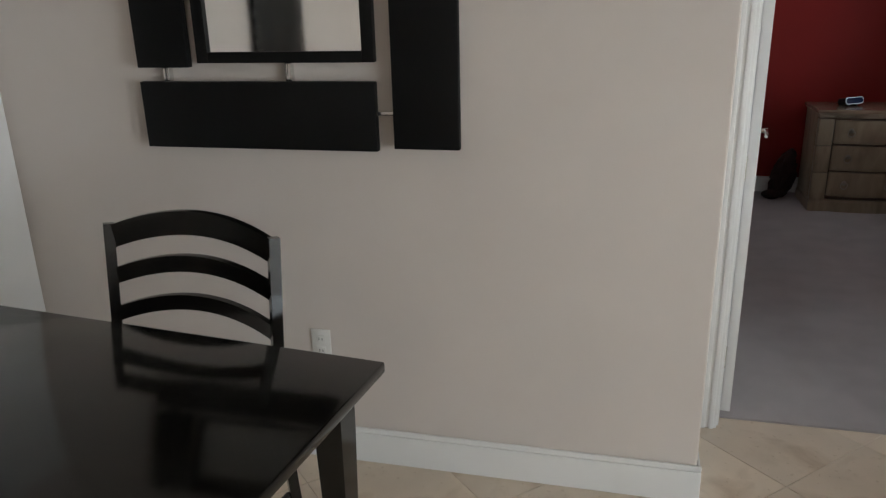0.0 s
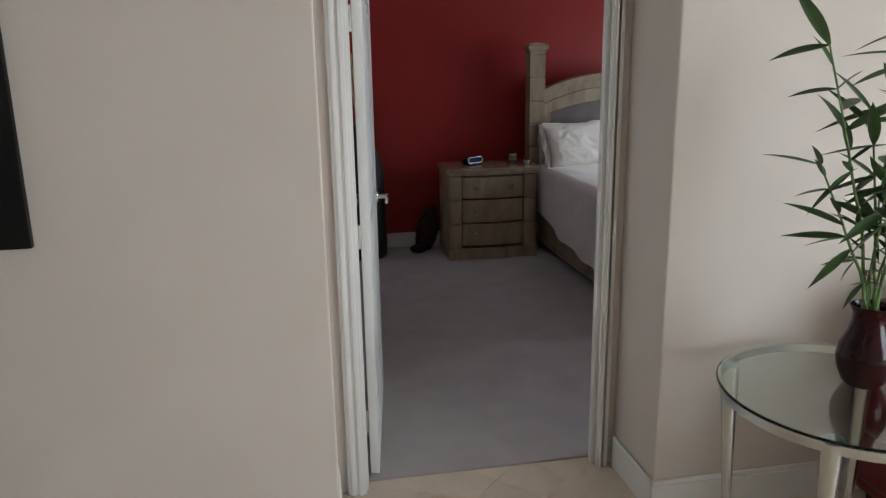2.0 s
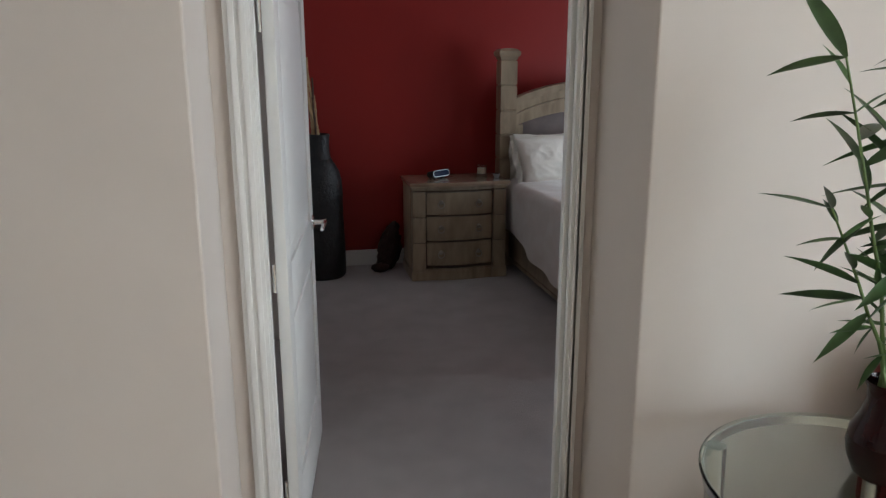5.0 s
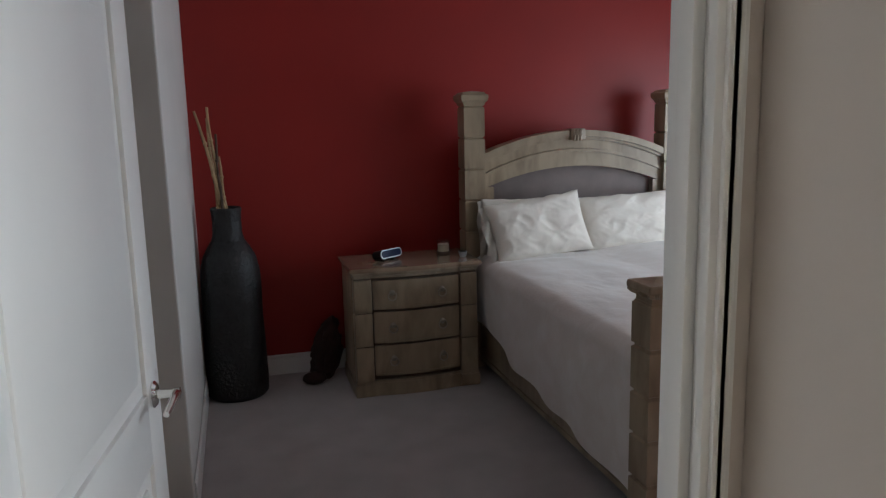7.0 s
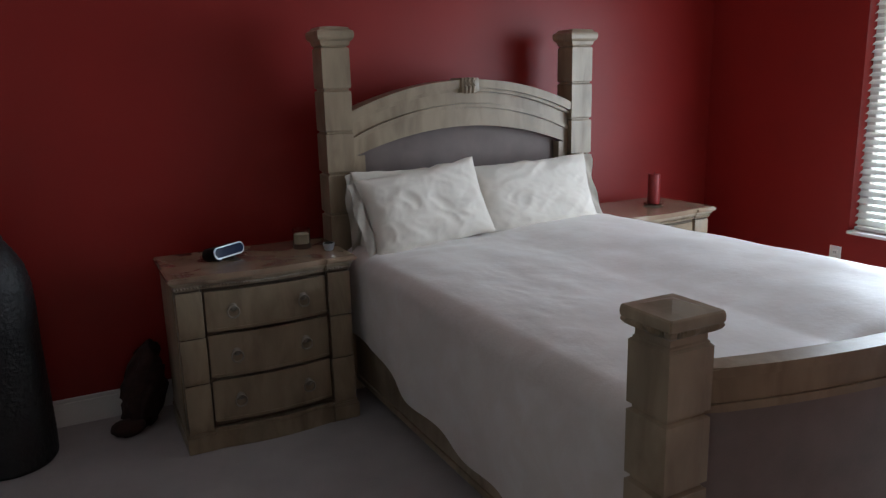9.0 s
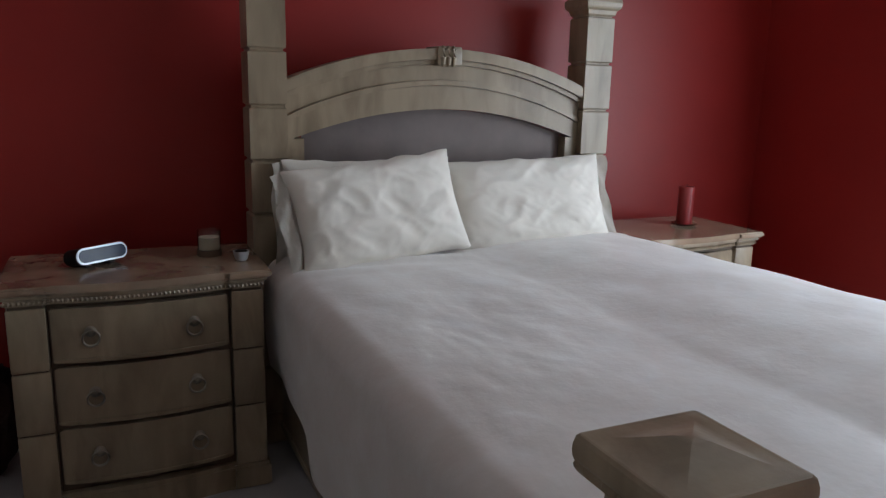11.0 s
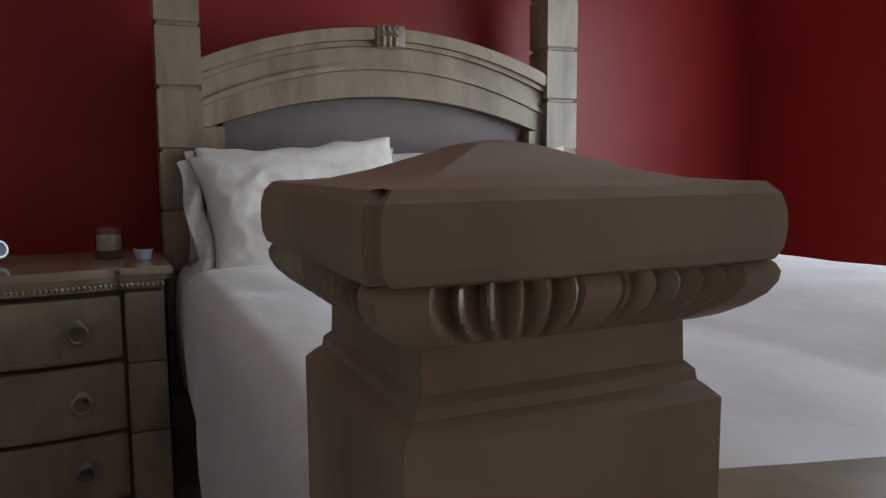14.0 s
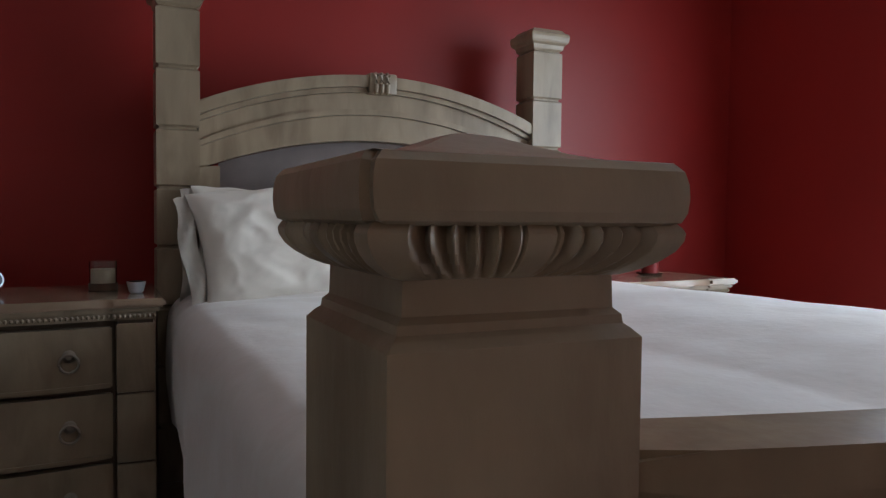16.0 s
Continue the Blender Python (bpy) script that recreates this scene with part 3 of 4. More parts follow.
def pillow(m, seed, label, w=0.66, h=0.46, d=0.17):
    pl = thing("pillow", label, "pillow", m, group="pillows on the bed")
    bm = bmesh.new()
    nu, nv = 80, 56
    faces = []
    for side in (-1, 1):
        g = []
        for j in range(nv + 1):
            row = []
            for i in range(nu + 1):
                u, v = -1 + 2 * i / nu, -1 + 2 * j / nv
                puff = max(0.0, (1 - u ** 4) * (1 - v ** 4)) ** 0.55
                pin = 1 - 0.05 * (1 - u * u) * abs(v) ** 3
                pin2 = 1 - 0.07 * (1 - v * v) * abs(u) ** 3
                x, z = u * w / 2 * pin2, v * h / 2 * pin
                wr = noise.noise(Vector((u * 3 + seed, v * 3.2, side + seed))) * 0.012 + abs(noise.noise(Vector((u * 3.6 + v * 2.8 + seed, v * 2.0 - u * 1.4, 3 + seed)))) * -0.015 + abs(noise.noise(Vector((u * 7 - v * 5, v * 4 + u * 2, seed)))) * -0.005
                row.append((x, side * (puff * d / 2 + wr * puff) + 0.004 * side, z + 0.01 * noise.noise(Vector((u * 4, v * 4, seed)))))
            g.append(row)
        vs = [[bm.verts.new(c) for c in row] for row in g]
        for a, b in zip(vs, vs[1:]):
            for i in range(nu):
                bm.faces.new((a[i], a[i + 1], b[i + 1], b[i]))
    bmesh.ops.remove_doubles(bm, verts=bm.verts, dist=0.006)
    part("pillowcase", bm, SHEET, pl, angle=80)
    # open hem flap beside the stuffing
    bm = bmesh.new()
    g = []
    for j in range(15):
        v = -1 + 2 * j / 14
        g.append([bm.verts.new((-w / 2 + 0.012 - 0.05 * k / 4 * (1 + 0.15 * math.sin(v * 5 + seed)), 0.012 * math.sin(v * 7 + k + seed) - 0.014 * (1 - v * v), v * (h / 2 - 0.004) - 0.01 * k / 4)) for k in range(5)])
    for a, b in zip(g, g[1:]):
        for i in range(4):
            bm.faces.new((a[i], a[i + 1], b[i + 1], b[i]))
    bmesh.ops.solidify(bm, geom=bm.faces[:], thickness=0.004)
    part("open_hem", bm, SHEET, pl, angle=80)
    return pl


pillow(pose(2.735, 6.005, 0.935, -22, -6, 4), 1.0, "cream cotton pillow leaning on the headboard, rumpled with an open hem", 0.66, 0.39)
pillow(pose(3.39, 6.06, 0.925, 20, 2, 178), 4.0, "cream cotton pillow standing upright against the headboard", 0.72, 0.39)
pillow(pose(2.745, 6.13, 0.925, -10, 0, 0), 7.0, "cream cotton pillow tucked behind the front one", 0.66, 0.38, 0.07)


# ---- nightstands ----
def nightstand(m, label):
    ns = thing("nightstand", label, "nightstand", m, group="nightstands beside the bed")
    W2, D = 0.378, 0.45

    def front(x, amp=0.030):
        return 0.012 - amp * math.cos(max(-1, min(1, x / 0.27)) * math.pi / 2)
    part("carcase", box(-W2 + 0.03, W2 - 0.03, 0.05, D, 0.09, 0.722, 0.003), WOOD, ns)
    for sx in (-1, 1):
        c = sx * 0.320
        for z0, z1 in ((0.085, 0.30), (0.304, 0.495), (0.499, 0.69)):
            part("pilaster_block", box(c - 0.052, c + 0.052, 0.0, 0.075, z0, z1, 0.005), WOOD, ns)
        part("pilaster_groove", box(c - 0.046, c + 0.046, 0.007, 0.068, 0.08, 0.70), GROOVE, ns)
        part("side_panel", box(sx * 0.366 - 0.010, sx * 0.366 + 0.010, 0.062, D - 0.01, 0.085, 0.715, 0.003), WOOD, ns)
    xs = [-0.262 + 0.524 * i / 20 for i in range(21)]
    for n, (z0, z1) in enumerate(((0.125, 0.305), (0.318, 0.500), (0.514, 0.682))):
        d = part("drawer", prism([(x * 0.985, front(x)) for x in xs] + [(0.258, 0.05), (-0.258, 0.05)], z0, z1, 0.004), WOOD, ns)
        part("drawer_moulding", prism([(x * 0.98, front(x) - 0.004) for x in xs] + [(0.256, 0.04), (-0.256, 0.04)], z0 + 0.004, z0 + 0.014, 0.003), WOOD, d)
        for x in (-0.15, 0.15):
            fy = front(x)
            bm = lathe([(0.017, 0.0), (0.018, 0.003), (0.012, 0.006), (0.008, 0.012), (0.0, 0.014)], 18)
            bmesh.ops.transform(bm, matrix=pose(x, fy, (z0 + z1) / 2 + 0.012, 90), verts=bm.verts)
            zc = (z0 + z1) / 2 - 0.006
            tube([(x + 0.024 * math.sin(t * math.pi / 10), fy - 0.012, zc + 0.024 * math.cos(t * math.pi / 10)) for t in range(21)], 0.0036, 14, bm=bm)
            part("ring_pull", bm, PEWTER, d, "old pewter ring pull")
    # dark sheet that puts the shade of the drawer gaps into colour
    part("drawer_gap_shade", box(-0.266, 0.266, 0.022, 0.049, 0.10, 0.70), GROOVE, ns)

    def top_outline(o):
        pts = [(-W2 - o, D), (-W2 - o, -0.010 - o), (-0.262, -0.010 - o)]
        pts += [(x, front(x) - 0.010 - o) for x in xs]
        return pts + [(0.262, -0.010 - o), (W2 + o, -0.010 - o), (W2 + o, D)]
    part("cornice", prism(top_outline(-0.004), 0.700, 0.722, 0.004), WOOD, ns)
    part("cornice_moulding", prism(top_outline(0.006), 0.722, 0.735, 0.004), WOOD, ns)
    part("top", prism(top_outline(0.019), 0.736, 0.760, 0.006), WOODTOP, ns, "polished tan wooden top")
    bm = bmesh.new()
    line = [(-W2 + 0.004 + 0.013 * i, -0.008) for i in range(9)] + [(-0.258 + 0.013 * i, front(-0.258 + 0.013 * i) - 0.008) for i in range(40)] + [(0.264 + 0.013 * i, -0.008) for i in range(9)]
    for x, y in line:
        bmesh.ops.create_uvsphere(bm, u_segments=6, v_segments=4, radius=0.0058, matrix=pose(x, y, 0.711))
    part("bead_moulding", bm, WOOD, ns)
    part("plinth", prism([(-W2 - 0.004, D), (-W2 - 0.004, -0.008), (-0.262, -0.008)] + [(x, front(x) - 0.006) for x in xs] + [(0.262, -0.008), (W2 + 0.004, -0.008), (W2 + 0.004, D)], 0.009, 0.085, 0.005), WOOD, ns)
    part("plinth_moulding", prism([(-W2 - 0.001, D), (-W2 - 0.001, -0.004), (-0.262, -0.004)] + [(x, front(x) - 0.002) for x in xs] + [(0.262, -0.004), (W2 + 0.001, -0.004), (W2 + 0.001, D)], 0.085, 0.10, 0.005), WOOD, ns)
    return ns


nightstand(pose(1.918, 5.895, 0) @ Matrix.Diagonal((1, 1, 1.03, 1)), "weathered cream three-drawer nightstand with a clock and candle on top")
nightstand(pose(4.108, 5.895, 0) @ Matrix.Diagonal((1, 1, 1.03, 1)), "weathered cream three-drawer nightstand with a red candle on top")

clock = thing("alarm_clock", "silver alarm clock with a dark blue display", "clock", pose(1.792, 6.13, 0.7835, 0, 0, 36) @ Matrix.Scale(0.88, 4))
bm = prism([(-0.075 + 0.03 * math.cos(a), 0.03 * math.sin(a)) for a in [math.pi / 2 + math.pi * i / 10 for i in range(11)]] + [(0.075 + 0.03 * math.cos(a), 0.03 * math.sin(a)) for a in [-math.pi / 2 + math.pi * i / 10 for i in range(11)]], -0.045, 0.045, 0.008)
bmesh.ops.transform(bm, matrix=pose(0, 0, 0.037, 78), verts=bm.verts)
part("body", bm, BLACKMAT, clock)


def pill(half, rad, z0, z1, bevel):
    arc = [math.pi / 2 + math.pi * i / 10 for i in range(11)]
    bm = prism([(-half + rad * math.cos(a), rad * math.sin(a)) for a in arc] + [(half - rad * math.cos(a), -rad * math.sin(a)) for a in arc], z0, z1, bevel)
    bmesh.ops.transform(bm, matrix=pose(0, 0, 0.037, 78), verts=bm.verts)
    return bm


part("rim", pill(0.075, 0.0305, 0.040, 0.0465, 0.002), SILVER, clock, "silver rim")
part("display", pill(0.075, 0.0235, 0.0455, 0.048, 0.001), BLUEDARK, clock, "dark blue glossy display")
for x in (-0.05, 0.05):
    part("foot", box(x - 0.012, x + 0.012, -0.03, 0.03, 0.0, 0.010, 0.003), RUBBER, clock)

jar = thing("candle_jar", "cream candle in a clear glass jar on the nightstand", "candle", pose(2.155, 6.15, 0.7835))
part("glass_jar", lathe([(0.036, 0.0), (0.039, 0.004), (0.040, 0.09), (0.037, 0.09), (0.0365, 0.008), (0.0, 0.008)], 28), GLASS, jar)
part("wax", lathe([(0.0, 0.009), (0.0355, 0.009), (0.0355, 0.066), (0.030, 0.064), (0.0, 0.064)], 24), WAX, jar)
part("band", lathe([(0.0405, 0.0), (0.0415, 0.001), (0.0415, 0.022), (0.0405, 0.023)], 28), BAMBOODK, jar, "dark band round the base")
small = thing("trinket_dish", "small silver and dark trinket dish on the nightstand", "dish", pose(2.245, 6.03, 0.7835))
part("dish", lathe([(0.0, 0.002), (0.016, 0.0), (0.020, 0.004), (0.026, 0.026), (0.0275, 0.034), (0.025, 0.034), (0.022, 0.022), (0.0, 0.010)], 24), SILVER, small)
part("lid", lathe([(0.0, 0.038), (0.018, 0.036), (0.024, 0.031), (0.0, 0.026)], 20), BLACKMAT, small)
rc = thing("pillar_candle", "dark red pillar candle standing on a clear glass plate", "candle", pose(4.268, 6.12, 0.7835))
part("plate", lathe([(0.0, 0.0), (0.045, 0.0), (0.060, 0.008), (0.061, 0.011), (0.046, 0.006), (0.0, 0.005)], 32), GLASS, rc)
part("wax", lathe([(0.0, 0.007), (0.034, 0.007), (0.035, 0.010), (0.035, 0.175), (0.032, 0.18), (0.024, 0.176), (0.0, 0.172)], 28), WAXRED, rc)
part("wick", tube([(0, 0, 0.17), (0.001, 0, 0.19)], 0.0015, 6), RUBBER, rc)

# tall vase with reeds
vase = thing("floor_vase", "tall black woven-textured floor vase holding dried reeds", "vase", pose(0.872, 6.225, 0.009))
prof = [(0.0, 0.0), (0.165, 0.0), (0.178, 0.015), (0.180, 0.10), (0.176, 0.30), (0.170, 0.50), (0.172, 0.66), (0.168, 0.76), (0.150, 0.84), (0.118, 0.90), (0.092, 0.94), (0.082, 0.98), (0.080, 1.05), (0.084, 1.10), (0.088, 1.125), (0.082, 1.13), (0.074, 1.10), (0.072, 0.96), (0.0, 0.95)]
fine = []
for (r0, z0), (r1, z1) in zip(prof, prof[1:]):
    n = max(1, int(math.hypot(r1 - r0, z1 - z0) / 0.012))
    for i in range(n):
        f = i / n
        fine.append((r0 + (r1 - r0) * f, z0 + (z1 - z0) * f))
fine.append(prof[-1])
bm = lathe([(r + (0.0026 * (k % 2) if 0.02 < z < 1.12 and r > 0.079 else 0), z) for k, (r, z) in enumerate(fine)], 56)
part("body", bm, VASE, vase)
random.seed(3)
for i, (tx, ty, zt) in enumerate(((-0.130, -0.02, 1.68), (-0.112, 0.03, 1.60), (-0.062, -0.03, 1.70), (-0.072, 0.04, 1.64), (-0.030, 0.00, 1.55), (-0.020, 0.05, 1.42))):
    a = i * 1.05
    p0 = Vector((0.030 * math.cos(a), 0.030 * math.sin(a), 0.955))
    p1 = Vector((tx, ty, zt))
    pts = [p0.lerp(p1, k / 8) + Vector((0.004 * math.sin(k * 1.3 + i), 0.004 * math.cos(k + i), 0)) for k in range(9)]
    bm = tube(pts, [0.0100 - 0.0004 * k for k in range(9)], 14)
    for k in (2, 4, 6):
        bmesh.ops.create_uvsphere(bm, u_segments=8, v_segments=5, radius=0.0118, matrix=Matrix.Translation(pts[k]))
    part("reed", bm, BAMBOO if i % 3 != 1 else BAMBOODK, vase)

bag = thing("fabric_bag", "dark rust-brown slumped fabric bag on the carpet beside the nightstand", "bag", pose(1.405, 6.300, 0.009))
bm = bmesh.new()
bmesh.ops.create_icosphere(bm, subdivisions=4, radius=1.0)
for v in bm.verts:
    c = v.co.copy()
    h = (c.z + 1) / 2
    rx = 0.10 * (1.05 - 0.35 * h) * (1 + 0.3 * max(0, 0.25 - h))
    v.co = Vector((c.x * rx + 0.055 * h * h, c.y * 0.095, max(0.0, h * 0.40)))
    v.co += Vector((1, 1, 0.6)) * 0.034 * noise.noise(c * 2.6) + Vector((1, 0.4, 0.4)) * 0.020 * noise.noise(c * 6) - Vector((0.5, 0.3, 0)) * 0.016 * abs(noise.noise(c * 11))
    v.co.z = max(0.0, v.co.z)
part("sack", bm, BAG, bag, angle=80)
bm = bmesh.new()
bmesh.ops.create_icosphere(bm, subdivisions=3, radius=1.0)
for v in bm.verts:
    c = v.co.copy()
    v.co = Vector((c.x * 0.075 - 0.075, c.y * 0.06 - 0.06, max(0.0, 0.035 + c.z * 0.038))) + Vector((1, 1, 0)) * 0.010 * noise.noise(c * 4)
part("trailing_fold", bm, BAG, bag, angle=80)


def outlet(m, label):
    o = thing("wall_outlet", label, "outlet", m)
    part("plate", box(-0.036, 0.036, -0.006, 0.0, -0.058, 0.058, 0.003), PLASTIC, o)
    for z in (-0.022, 0.022):
        r = part("receptacle", box(-0.016, 0.016, -0.009, -0.005, z - 0.014, z + 0.014, 0.003), PLASTIC, o)
        for x in (-0.006, 0.006):
            part("slot", box(x - 0.001, x + 0.001, -0.0096, -0.0089, z - 0.004, z + 0.005), RUBBER, r)
    return o


outlet(pose(RX - 0.001, 5.505, 0.490, 0, 0, -90), "ivory wall outlet plate on the red wall under the window")
outlet(pose(-0.84, 2.085, 0.455), "white wall outlet plate on the cream wall behind the chair")

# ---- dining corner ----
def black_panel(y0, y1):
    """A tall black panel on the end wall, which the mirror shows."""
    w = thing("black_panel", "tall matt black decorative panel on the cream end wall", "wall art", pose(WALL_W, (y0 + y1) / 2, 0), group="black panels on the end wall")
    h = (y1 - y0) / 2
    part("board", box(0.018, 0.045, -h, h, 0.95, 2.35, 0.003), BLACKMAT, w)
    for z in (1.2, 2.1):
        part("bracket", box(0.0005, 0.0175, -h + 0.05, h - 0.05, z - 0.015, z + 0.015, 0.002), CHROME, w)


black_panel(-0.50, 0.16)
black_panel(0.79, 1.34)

mirror = thing("wall_mirror", "square mirror framed by four offset matt black panels", "mirror", pose(0.033, 2.084, 0))
def slab(name, x0, x1, z0, z1, label=""):
    return part(name, box(x0, x1, -0.045, -0.018, z0, z1, 0.003), BLACKMAT, mirror, label)
slab("panel", -0.558, -0.352, 1.165, 2.03)
slab("panel", -1.42, -0.612, 1.155, 1.368)
slab("panel", -1.42, -1.235, 1.412, 2.275)
slab("panel", -1.21, -0.352, 2.075, 2.275)
for x0, x1, z0, z1 in ((-1.205, -1.165, 1.425, 2.045), (-0.65, -0.612, 1.425, 2.045), (-1.165, -0.65, 1.425, 1.458), (-1.165, -0.65, 2.01, 2.045)):
    part("mirror_frame", box(x0, x1, -0.040, -0.012, z0, z1, 0.002), BLACKMAT, mirror)
part("mirror_glass", box(-1.164, -0.651, -0.028, -0.020, 1.459, 2.009), MIRROR, mirror, "clear mirror glass")
for x, z, w, h in ((-1.33, 1.388, 0.02, 0.055), (-0.90, 1.394, 0.02, 0.06), (-0.585, 1.27, 0.07, 0.012), (-1.222, 1.75, 0.04, 0.012), (-0.585, 1.8, 0.07, 0.012), (-0.90, 2.06, 0.02, 0.05)):
    part("bracket", box(x - w / 2, x + w / 2, -0.026, -0.0005, z - h / 2, z + h / 2, 0.002), CHROME, mirror)

TM = pose(-0.380, 1.443, 0, 0, 0, -5.9)
table = thing("dining_table", "glossy black-brown wooden dining table", "table", TM)
part("tabletop", box(-1.46, 0.0, -0.95, 0.0, 0.722, 0.752, 0.006, 2), BLACK, table)
for x0, x1, y0, y1 in ((-1.36, -0.10, -0.115, -0.095), (-1.36, -0.10, -0.855, -0.835), (-0.105, -0.085, -0.84, -0.11), (-1.375, -1.355, -0.84, -0.11)):
    part("apron", box(x0, x1, y0, y1, 0.635, 0.7215, 0.002), BLACK, table)
for x in (-0.095, -1.365):
    for y in (-0.105, -0.845):
        part("leg", square_stack([(0.022, 0.0), (0.024, 0.005), (0.037, 0.60), (0.038, 0.7205)], at=(x, y)), BLACK, table)

chair = thing("dining_chair", "black wooden ladder-back chair pushed in at the table", "chair", pose(-1.008, 1.60, 0, 0, 0, -5))
CW = 0.274
for sx in (-1, 1):
    bm = bmesh.new()
    pts = [(0.055, 0.0), (0.02, 0.25), (0.0, 0.45), (0.012, 0.70), (0.045, 1.005)]
    tube([(sx * CW, y - 0.02, z) for y, z in pts], 0.021, 4, bm=bm)
    part("back_leg", bm, BLACK, chair, angle=30)
for n, (zc, th) in enumerate(((0.968, 0.070), (0.850, 0.050), (0.735, 0.046))):
    bm = bmesh.new()
    cols = []
    for i in range(17):
        u = -1 + 2 * i / 16
        x = u * (CW - 0.012)
        lift = 0.048 * (1 - u * u)
        y = 0.0 + 0.035 * (1 - u * u) + (zc - 0.70) * 0.10
        cols.append([bm.verts.new((x, y + dy, zc + lift + dz * th / 2)) for dy, dz in ((-0.010, -1), (-0.010, 1), (0.010, 1), (0.010, -1))])
    for a, b in zip(cols, cols[1:]):
        for k in range(4):
            bm.faces.new((a[k], a[(k + 1) % 4], b[(k + 1) % 4], b[k]))
    bm.faces.new(cols[0]), bm.faces.new(cols[-1])
    part("back_slat", bm, BLACK, chair, angle=50)
part("seat", box(-0.235, 0.235, -0.42, 0.0, 0.43, 0.468, 0.012, 3), BLACK, chair)
for sx in (-1, 1):
    part("front_leg", square_stack([(0.016, 0.0), (0.021, 0.43)], at=(sx * 0.205, -0.39)), BLACK, chair)
    part("stretcher", tube([(sx * 0.205, -0.39, 0.18), (sx * 0.235, 0.03, 0.18)], 0.010, 8), BLACK, chair)

# ---- glass side table, plant, sofa ----
TX, TY, TZ = 1.955, 1.745, 0.675
gt = thing("side_table", "round glass-topped side table on tapered chrome legs", "table", pose(TX, TY, 0))
top = part("glass_top", lathe([(0.0, TZ - 0.010), (0.375, TZ - 0.010), (0.380, TZ - 0.007), (0.380, TZ - 0.003), (0.375, TZ), (0.0, TZ)], 72), TABLEGLASS, gt, "clear glass top with a green edge")
top.visible_shadow = False
ring = bmesh.new()
nn = 72
prof = [(0.366, TZ - 0.014), (0.371, TZ - 0.014), (0.371, TZ - 0.040), (0.366, TZ - 0.040)]
rr_ = [[ring.verts.new((r * math.cos(2 * math.pi * i / nn), r * math.sin(2 * math.pi * i / nn), z)) for r, z in prof] for i in range(nn)]
for i in range(nn):
    for k in range(4):
        ring.faces.new((rr_[i][k], rr_[i][(k + 1) % 4], rr_[(i + 1) % nn][(k + 1) % 4], rr_[(i + 1) % nn][k]))
part("apron_ring", ring, SATIN, gt)
feet = []
for a in (134, 224, 314, 44):
    ca, sa = math.cos(radians(a)), math.sin(radians(a))
    p0, p1 = Vector((0.318 * ca, 0.318 * sa, 0.0)), Vector((0.350 * ca, 0.350 * sa, TZ - 0.014))
    bm = tube([p0, p0.lerp(p1, 0.12), p0.lerp(p1, 0.13), p0.lerp(p1, 0.2), p0.lerp(p1, 0.6), p1], [0.011, 0.011, 0.0135, 0.013, 0.021, 0.029], 14)
    leg = part("leg", bm, SATIN, gt)
    part("glass_pad", lathe([(0.0, TZ - 0.0145), (0.020, TZ - 0.0145), (0.020, TZ - 0.0105), (0.0, TZ - 0.0105)], 14, at=(0.350 * ca, 0.350 * sa)), GLASS, leg)
    feet.append((0.320 * ca, 0.320 * sa))
for (ax, ay), (bx, by) in ((feet[0], feet[2]), (feet[1], feet[3])):
    nx, ny = ay - by, bx - ax
    for z in (0.078, 0.124):
        pts = []
        for k in range(19):
            f = k / 18
            bow = -0.095 * math.sin(2 * math.pi * f) + 0.012 * math.sin(math.pi * f)
            pts.append((ax + (bx - ax) * f + nx * bow, ay + (by - ay) * f + ny * bow, z))
        part("stretcher_arc", tube(pts, 0.005, 12), CHROME, gt)

pv = thing("table_vase", "oxblood glazed vase holding lucky bamboo on the glass table", "vase", pose(2.000, 1.765, TZ + 0.001))
part("body", lathe([(0.0, 0.0), (0.045, 0.0), (0.058, 0.012), (0.074, 0.05), (0.080, 0.085), (0.074, 0.125), (0.056, 0.165), (0.047, 0.20), (0.049, 0.225), (0.058, 0.245), (0.054, 0.247), (0.044, 0.22), (0.042, 0.19), (0.0, 0.17)], 40), REDGLAZE, pv)
leaf_bm = bmesh.new()
lv = []
for i in range(9):
    f = i / 8
    w = 0.0125 * (math.sin(math.pi * min(1, f * 1.02 + 0.03)) ** 0.75) * (1.25 - 0.5 * f)
    droop = -0.030 * f * f
    lv.append([leaf_bm.verts.new((f * 0.15, s * w, droop - 0.006 * (1 - abs(s)) * (w / 0.013))) for s in (-1, 0, 1)])
for a, b in zip(lv, lv[1:]):
    for k in range(2):
        leaf_bm.faces.new((a[k], a[k + 1], b[k + 1], b[k]))
leaf_me = mesh_of("leaf", leaf_bm, LEAF, True, 80)
random.seed(11)
stems = [(-0.08, 0.02, 0.80), (-0.23, 0.0, 0.98), (0.04, 0.03, 0.92), (0.0, -0.03, 0.66), (0.10, -0.02, 0.78), (-0.19, 0.05, 0.66), (0.02, 0.05, 1.02)]
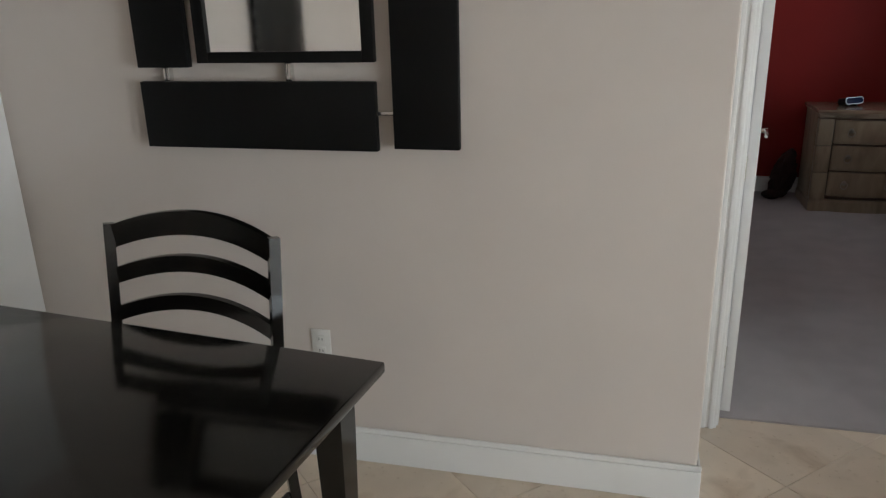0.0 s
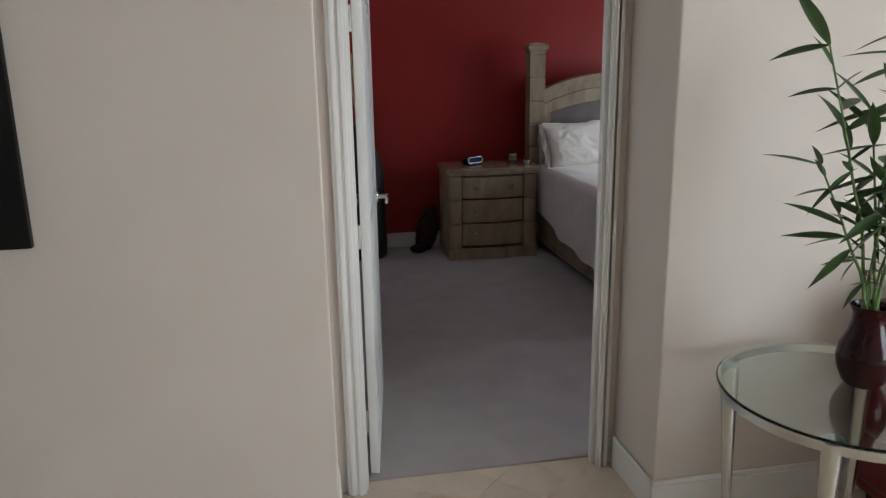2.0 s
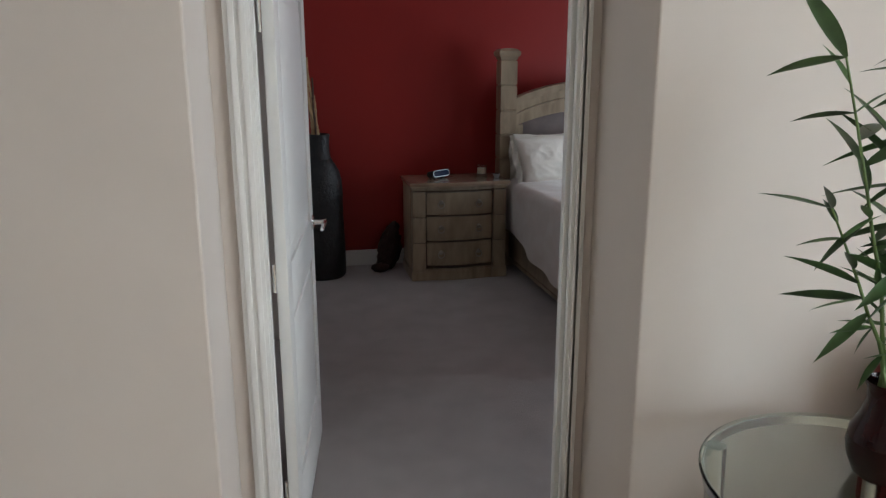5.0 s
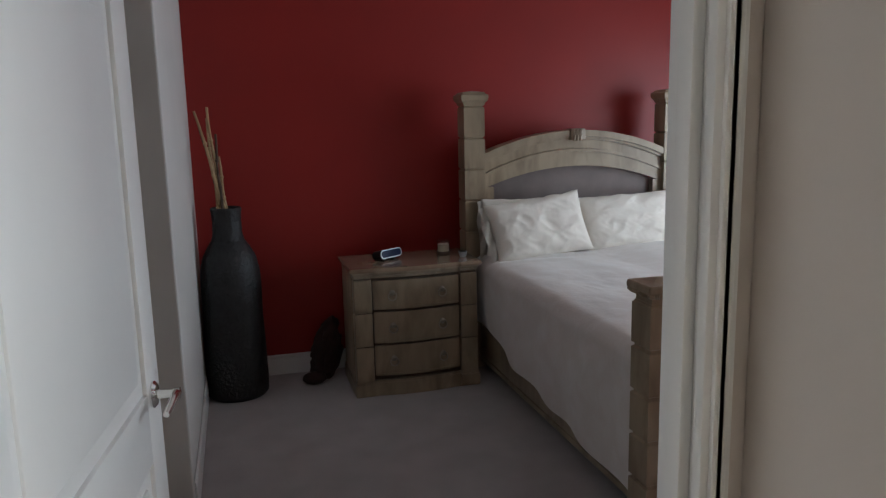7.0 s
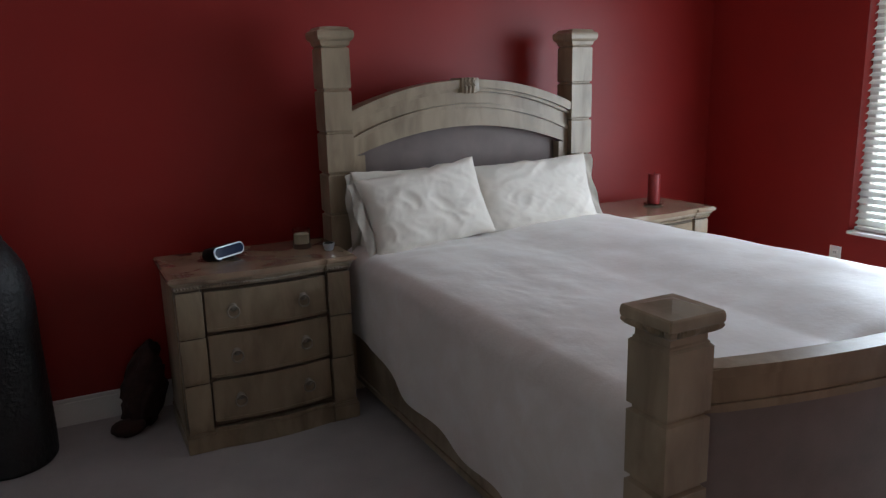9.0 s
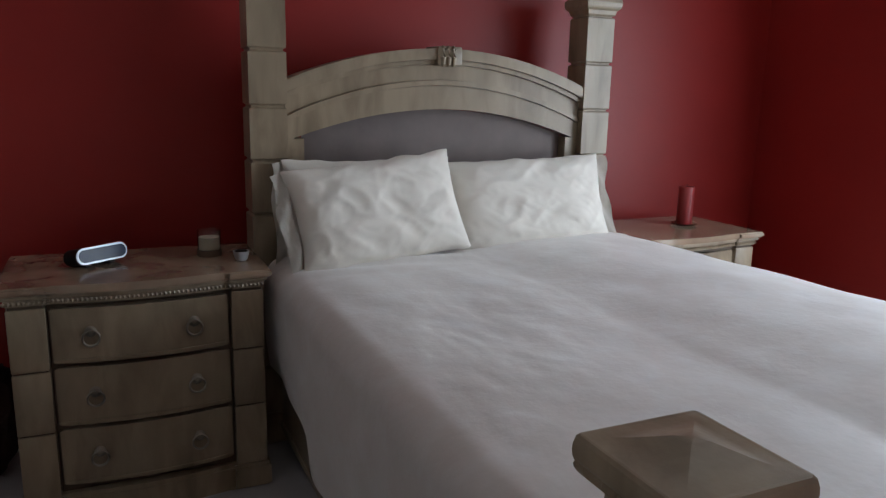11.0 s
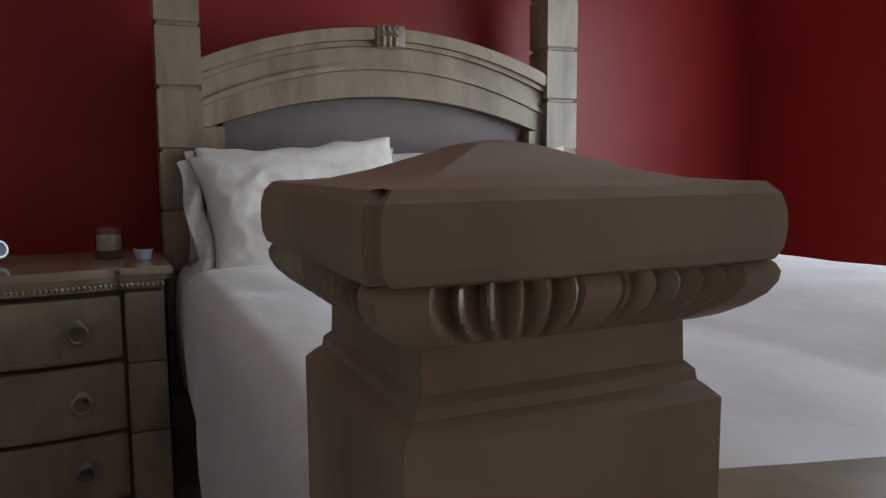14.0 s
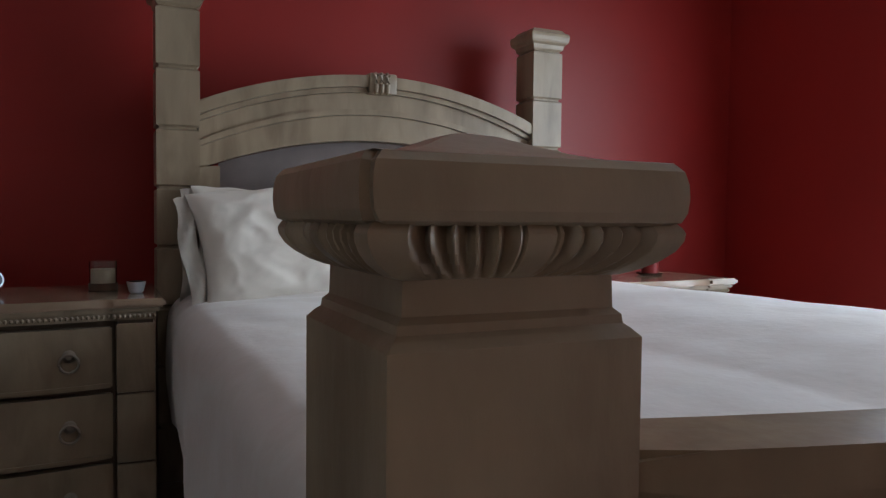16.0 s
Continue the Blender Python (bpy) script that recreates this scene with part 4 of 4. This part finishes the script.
for n, (dx, dy, ht) in enumerate(stems):
    pts = []
    for k in range(15):
        f = k / 14
        z = 0.18 + (ht - 0.18) * f
        curl = 0.022 * math.sin(f * 16 + n * 1.7) * max(0.0, 1 - 1.6 * f)
        pts.append(Vector((dx * f ** 1.2 + curl + 0.020 * math.cos(n * 0.9), dy * f + 0.020 * math.sin(n * 0.9) + curl * 0.6, z)))
    part("stalk", tube(pts, [0.0058 - 0.00025 * k for k in range(15)], 14), STALK, pv)
    for k in range(3, 15):
        for rep in range(1 if k < 6 or k % 2 else 2):
            if k < 5 and random.random() < 0.4:
                continue
            lf = new("leaf", leaf_me)
            lf.parent = pv
            sc = random.uniform(0.55, 1.25) * (0.75 if k < 7 else 1.1 + 0.25 * (n in (1, 6)))
            lf.matrix_local = Matrix.Translation(pts[k]) @ pose(0, 0, 0, random.uniform(-40, 40), random.uniform(-55, 38), random.uniform(0, 360)) @ Matrix.Diagonal((sc, sc * 0.95, sc, 1))

sofa = thing("sofa", "dark red leather sofa with loose back cushions against the wall", "sofa", pose(2.335, 1.20, 0))
part("base", box(0.02, 1.95, 0.02, 0.95, 0.055, 0.40, 0.03, 4), LEATHER, sofa)
part("back", box(-0.03, 1.98, 0.76, 0.975, 0.30, 0.80, 0.05, 5), LEATHER, sofa)
for x0 in (0.0, 1.78):
    part("arm", box(x0, x0 + 0.19, 0.0, 0.94, 0.10, 0.60, 0.045, 5), LEATHER, sofa)
for x0 in (0.20, 0.99):
    bm = box(x0, x0 + 0.785, 0.0, 0.74, 0.402, 0.53, 0.04, 4)
    part("seat_cushion", bm, LEATHER, sofa)
    bm = box(x0 - 0.12, x0 + 0.70, 0.60, 0.80, 0.52, 0.90, 0.075, 6)
    bmesh.ops.rotate(bm, cent=(x0, 0.7, 0.6), matrix=Matrix.Rotation(radians(-9), 3, "X"), verts=bm.verts)
    part("back_cushion", bm, LEATHER, sofa)
for x in (0.08, 1.88):
    for y in (0.08, 0.88):
        part("foot", square_stack([(0.025, 0.0), (0.03, 0.056)], at=(x, y)), RUBBER, sofa)

cord = thing("power_cord", "dark brown power cord looped on the floor by the table leg", "cord", pose(TX, TY, 0.0))
pts = []
for k in range(40):
    f = k / 39
    a = 2.4 * f
    pts.append((-0.245 + 0.52 * f + 0.035 * math.sin(a * 6), -0.20 + 0.50 * f + 0.045 * math.cos(a * 6), 0.006 + 0.13 * max(0.0, math.sin(a * 5.2)) * (0.35 + 0.65 * abs(1 - 2 * f))))
part("cable", tube(pts, 0.004, 7), BAMBOODK, cord)

# ---- floor tiles, laid diagonally ----
T, GAP = 0.457, 0.002
tile_bm = box(-T / 2 + GAP / 2, T / 2 - GAP / 2, -T / 2 + GAP / 2, T / 2 - GAP / 2, -0.006, 0.0, 0.0015, 1)
tile_me = mesh_of("tile", tile_bm, TILE)
rot = Matrix.Rotation(radians(45), 4, "Z")
count = 0
cut = []
for i in range(-14, 15):
    for j in range(-14, 15):
        c = rot @ Vector((i * T + 0.0125, j * T - 0.1035, 0)) + Vector((1.0, 1.0, 0))
        reach = T / math.sqrt(2)
        if c.x - reach > WALL_E or c.x + reach < WALL_W or c.y - reach > 2.645 or c.y + reach < WALL_S:
            continue
        near_edge = c.y + reach > 2.645
        if near_edge:
            cut.append(c)
            continue
        t_ob = new("tile", tile_me)
        t_ob.parent = sub
        t_ob.matrix_world = Matrix.Translation((c.x, c.y, 0)) @ rot
for c in cut:
    bm = tile_bm = box(-T / 2 + GAP / 2, T / 2 - GAP / 2, -T / 2 + GAP / 2, T / 2 - GAP / 2, -0.006, 0.0, 0.0015, 1)
    bmesh.ops.transform(bm, matrix=Matrix.Translation((c.x, c.y, 0)) @ rot, verts=bm.verts)
    bmesh.ops.bisect_plane(bm, geom=bm.verts[:] + bm.edges[:] + bm.faces[:], plane_co=(0, 2.643, 0), plane_no=(0, 1, 0), clear_outer=True)
    if bm.faces:
        part("tile", bm, TILE, sub, smooth=False)
    else:
        bm.free()
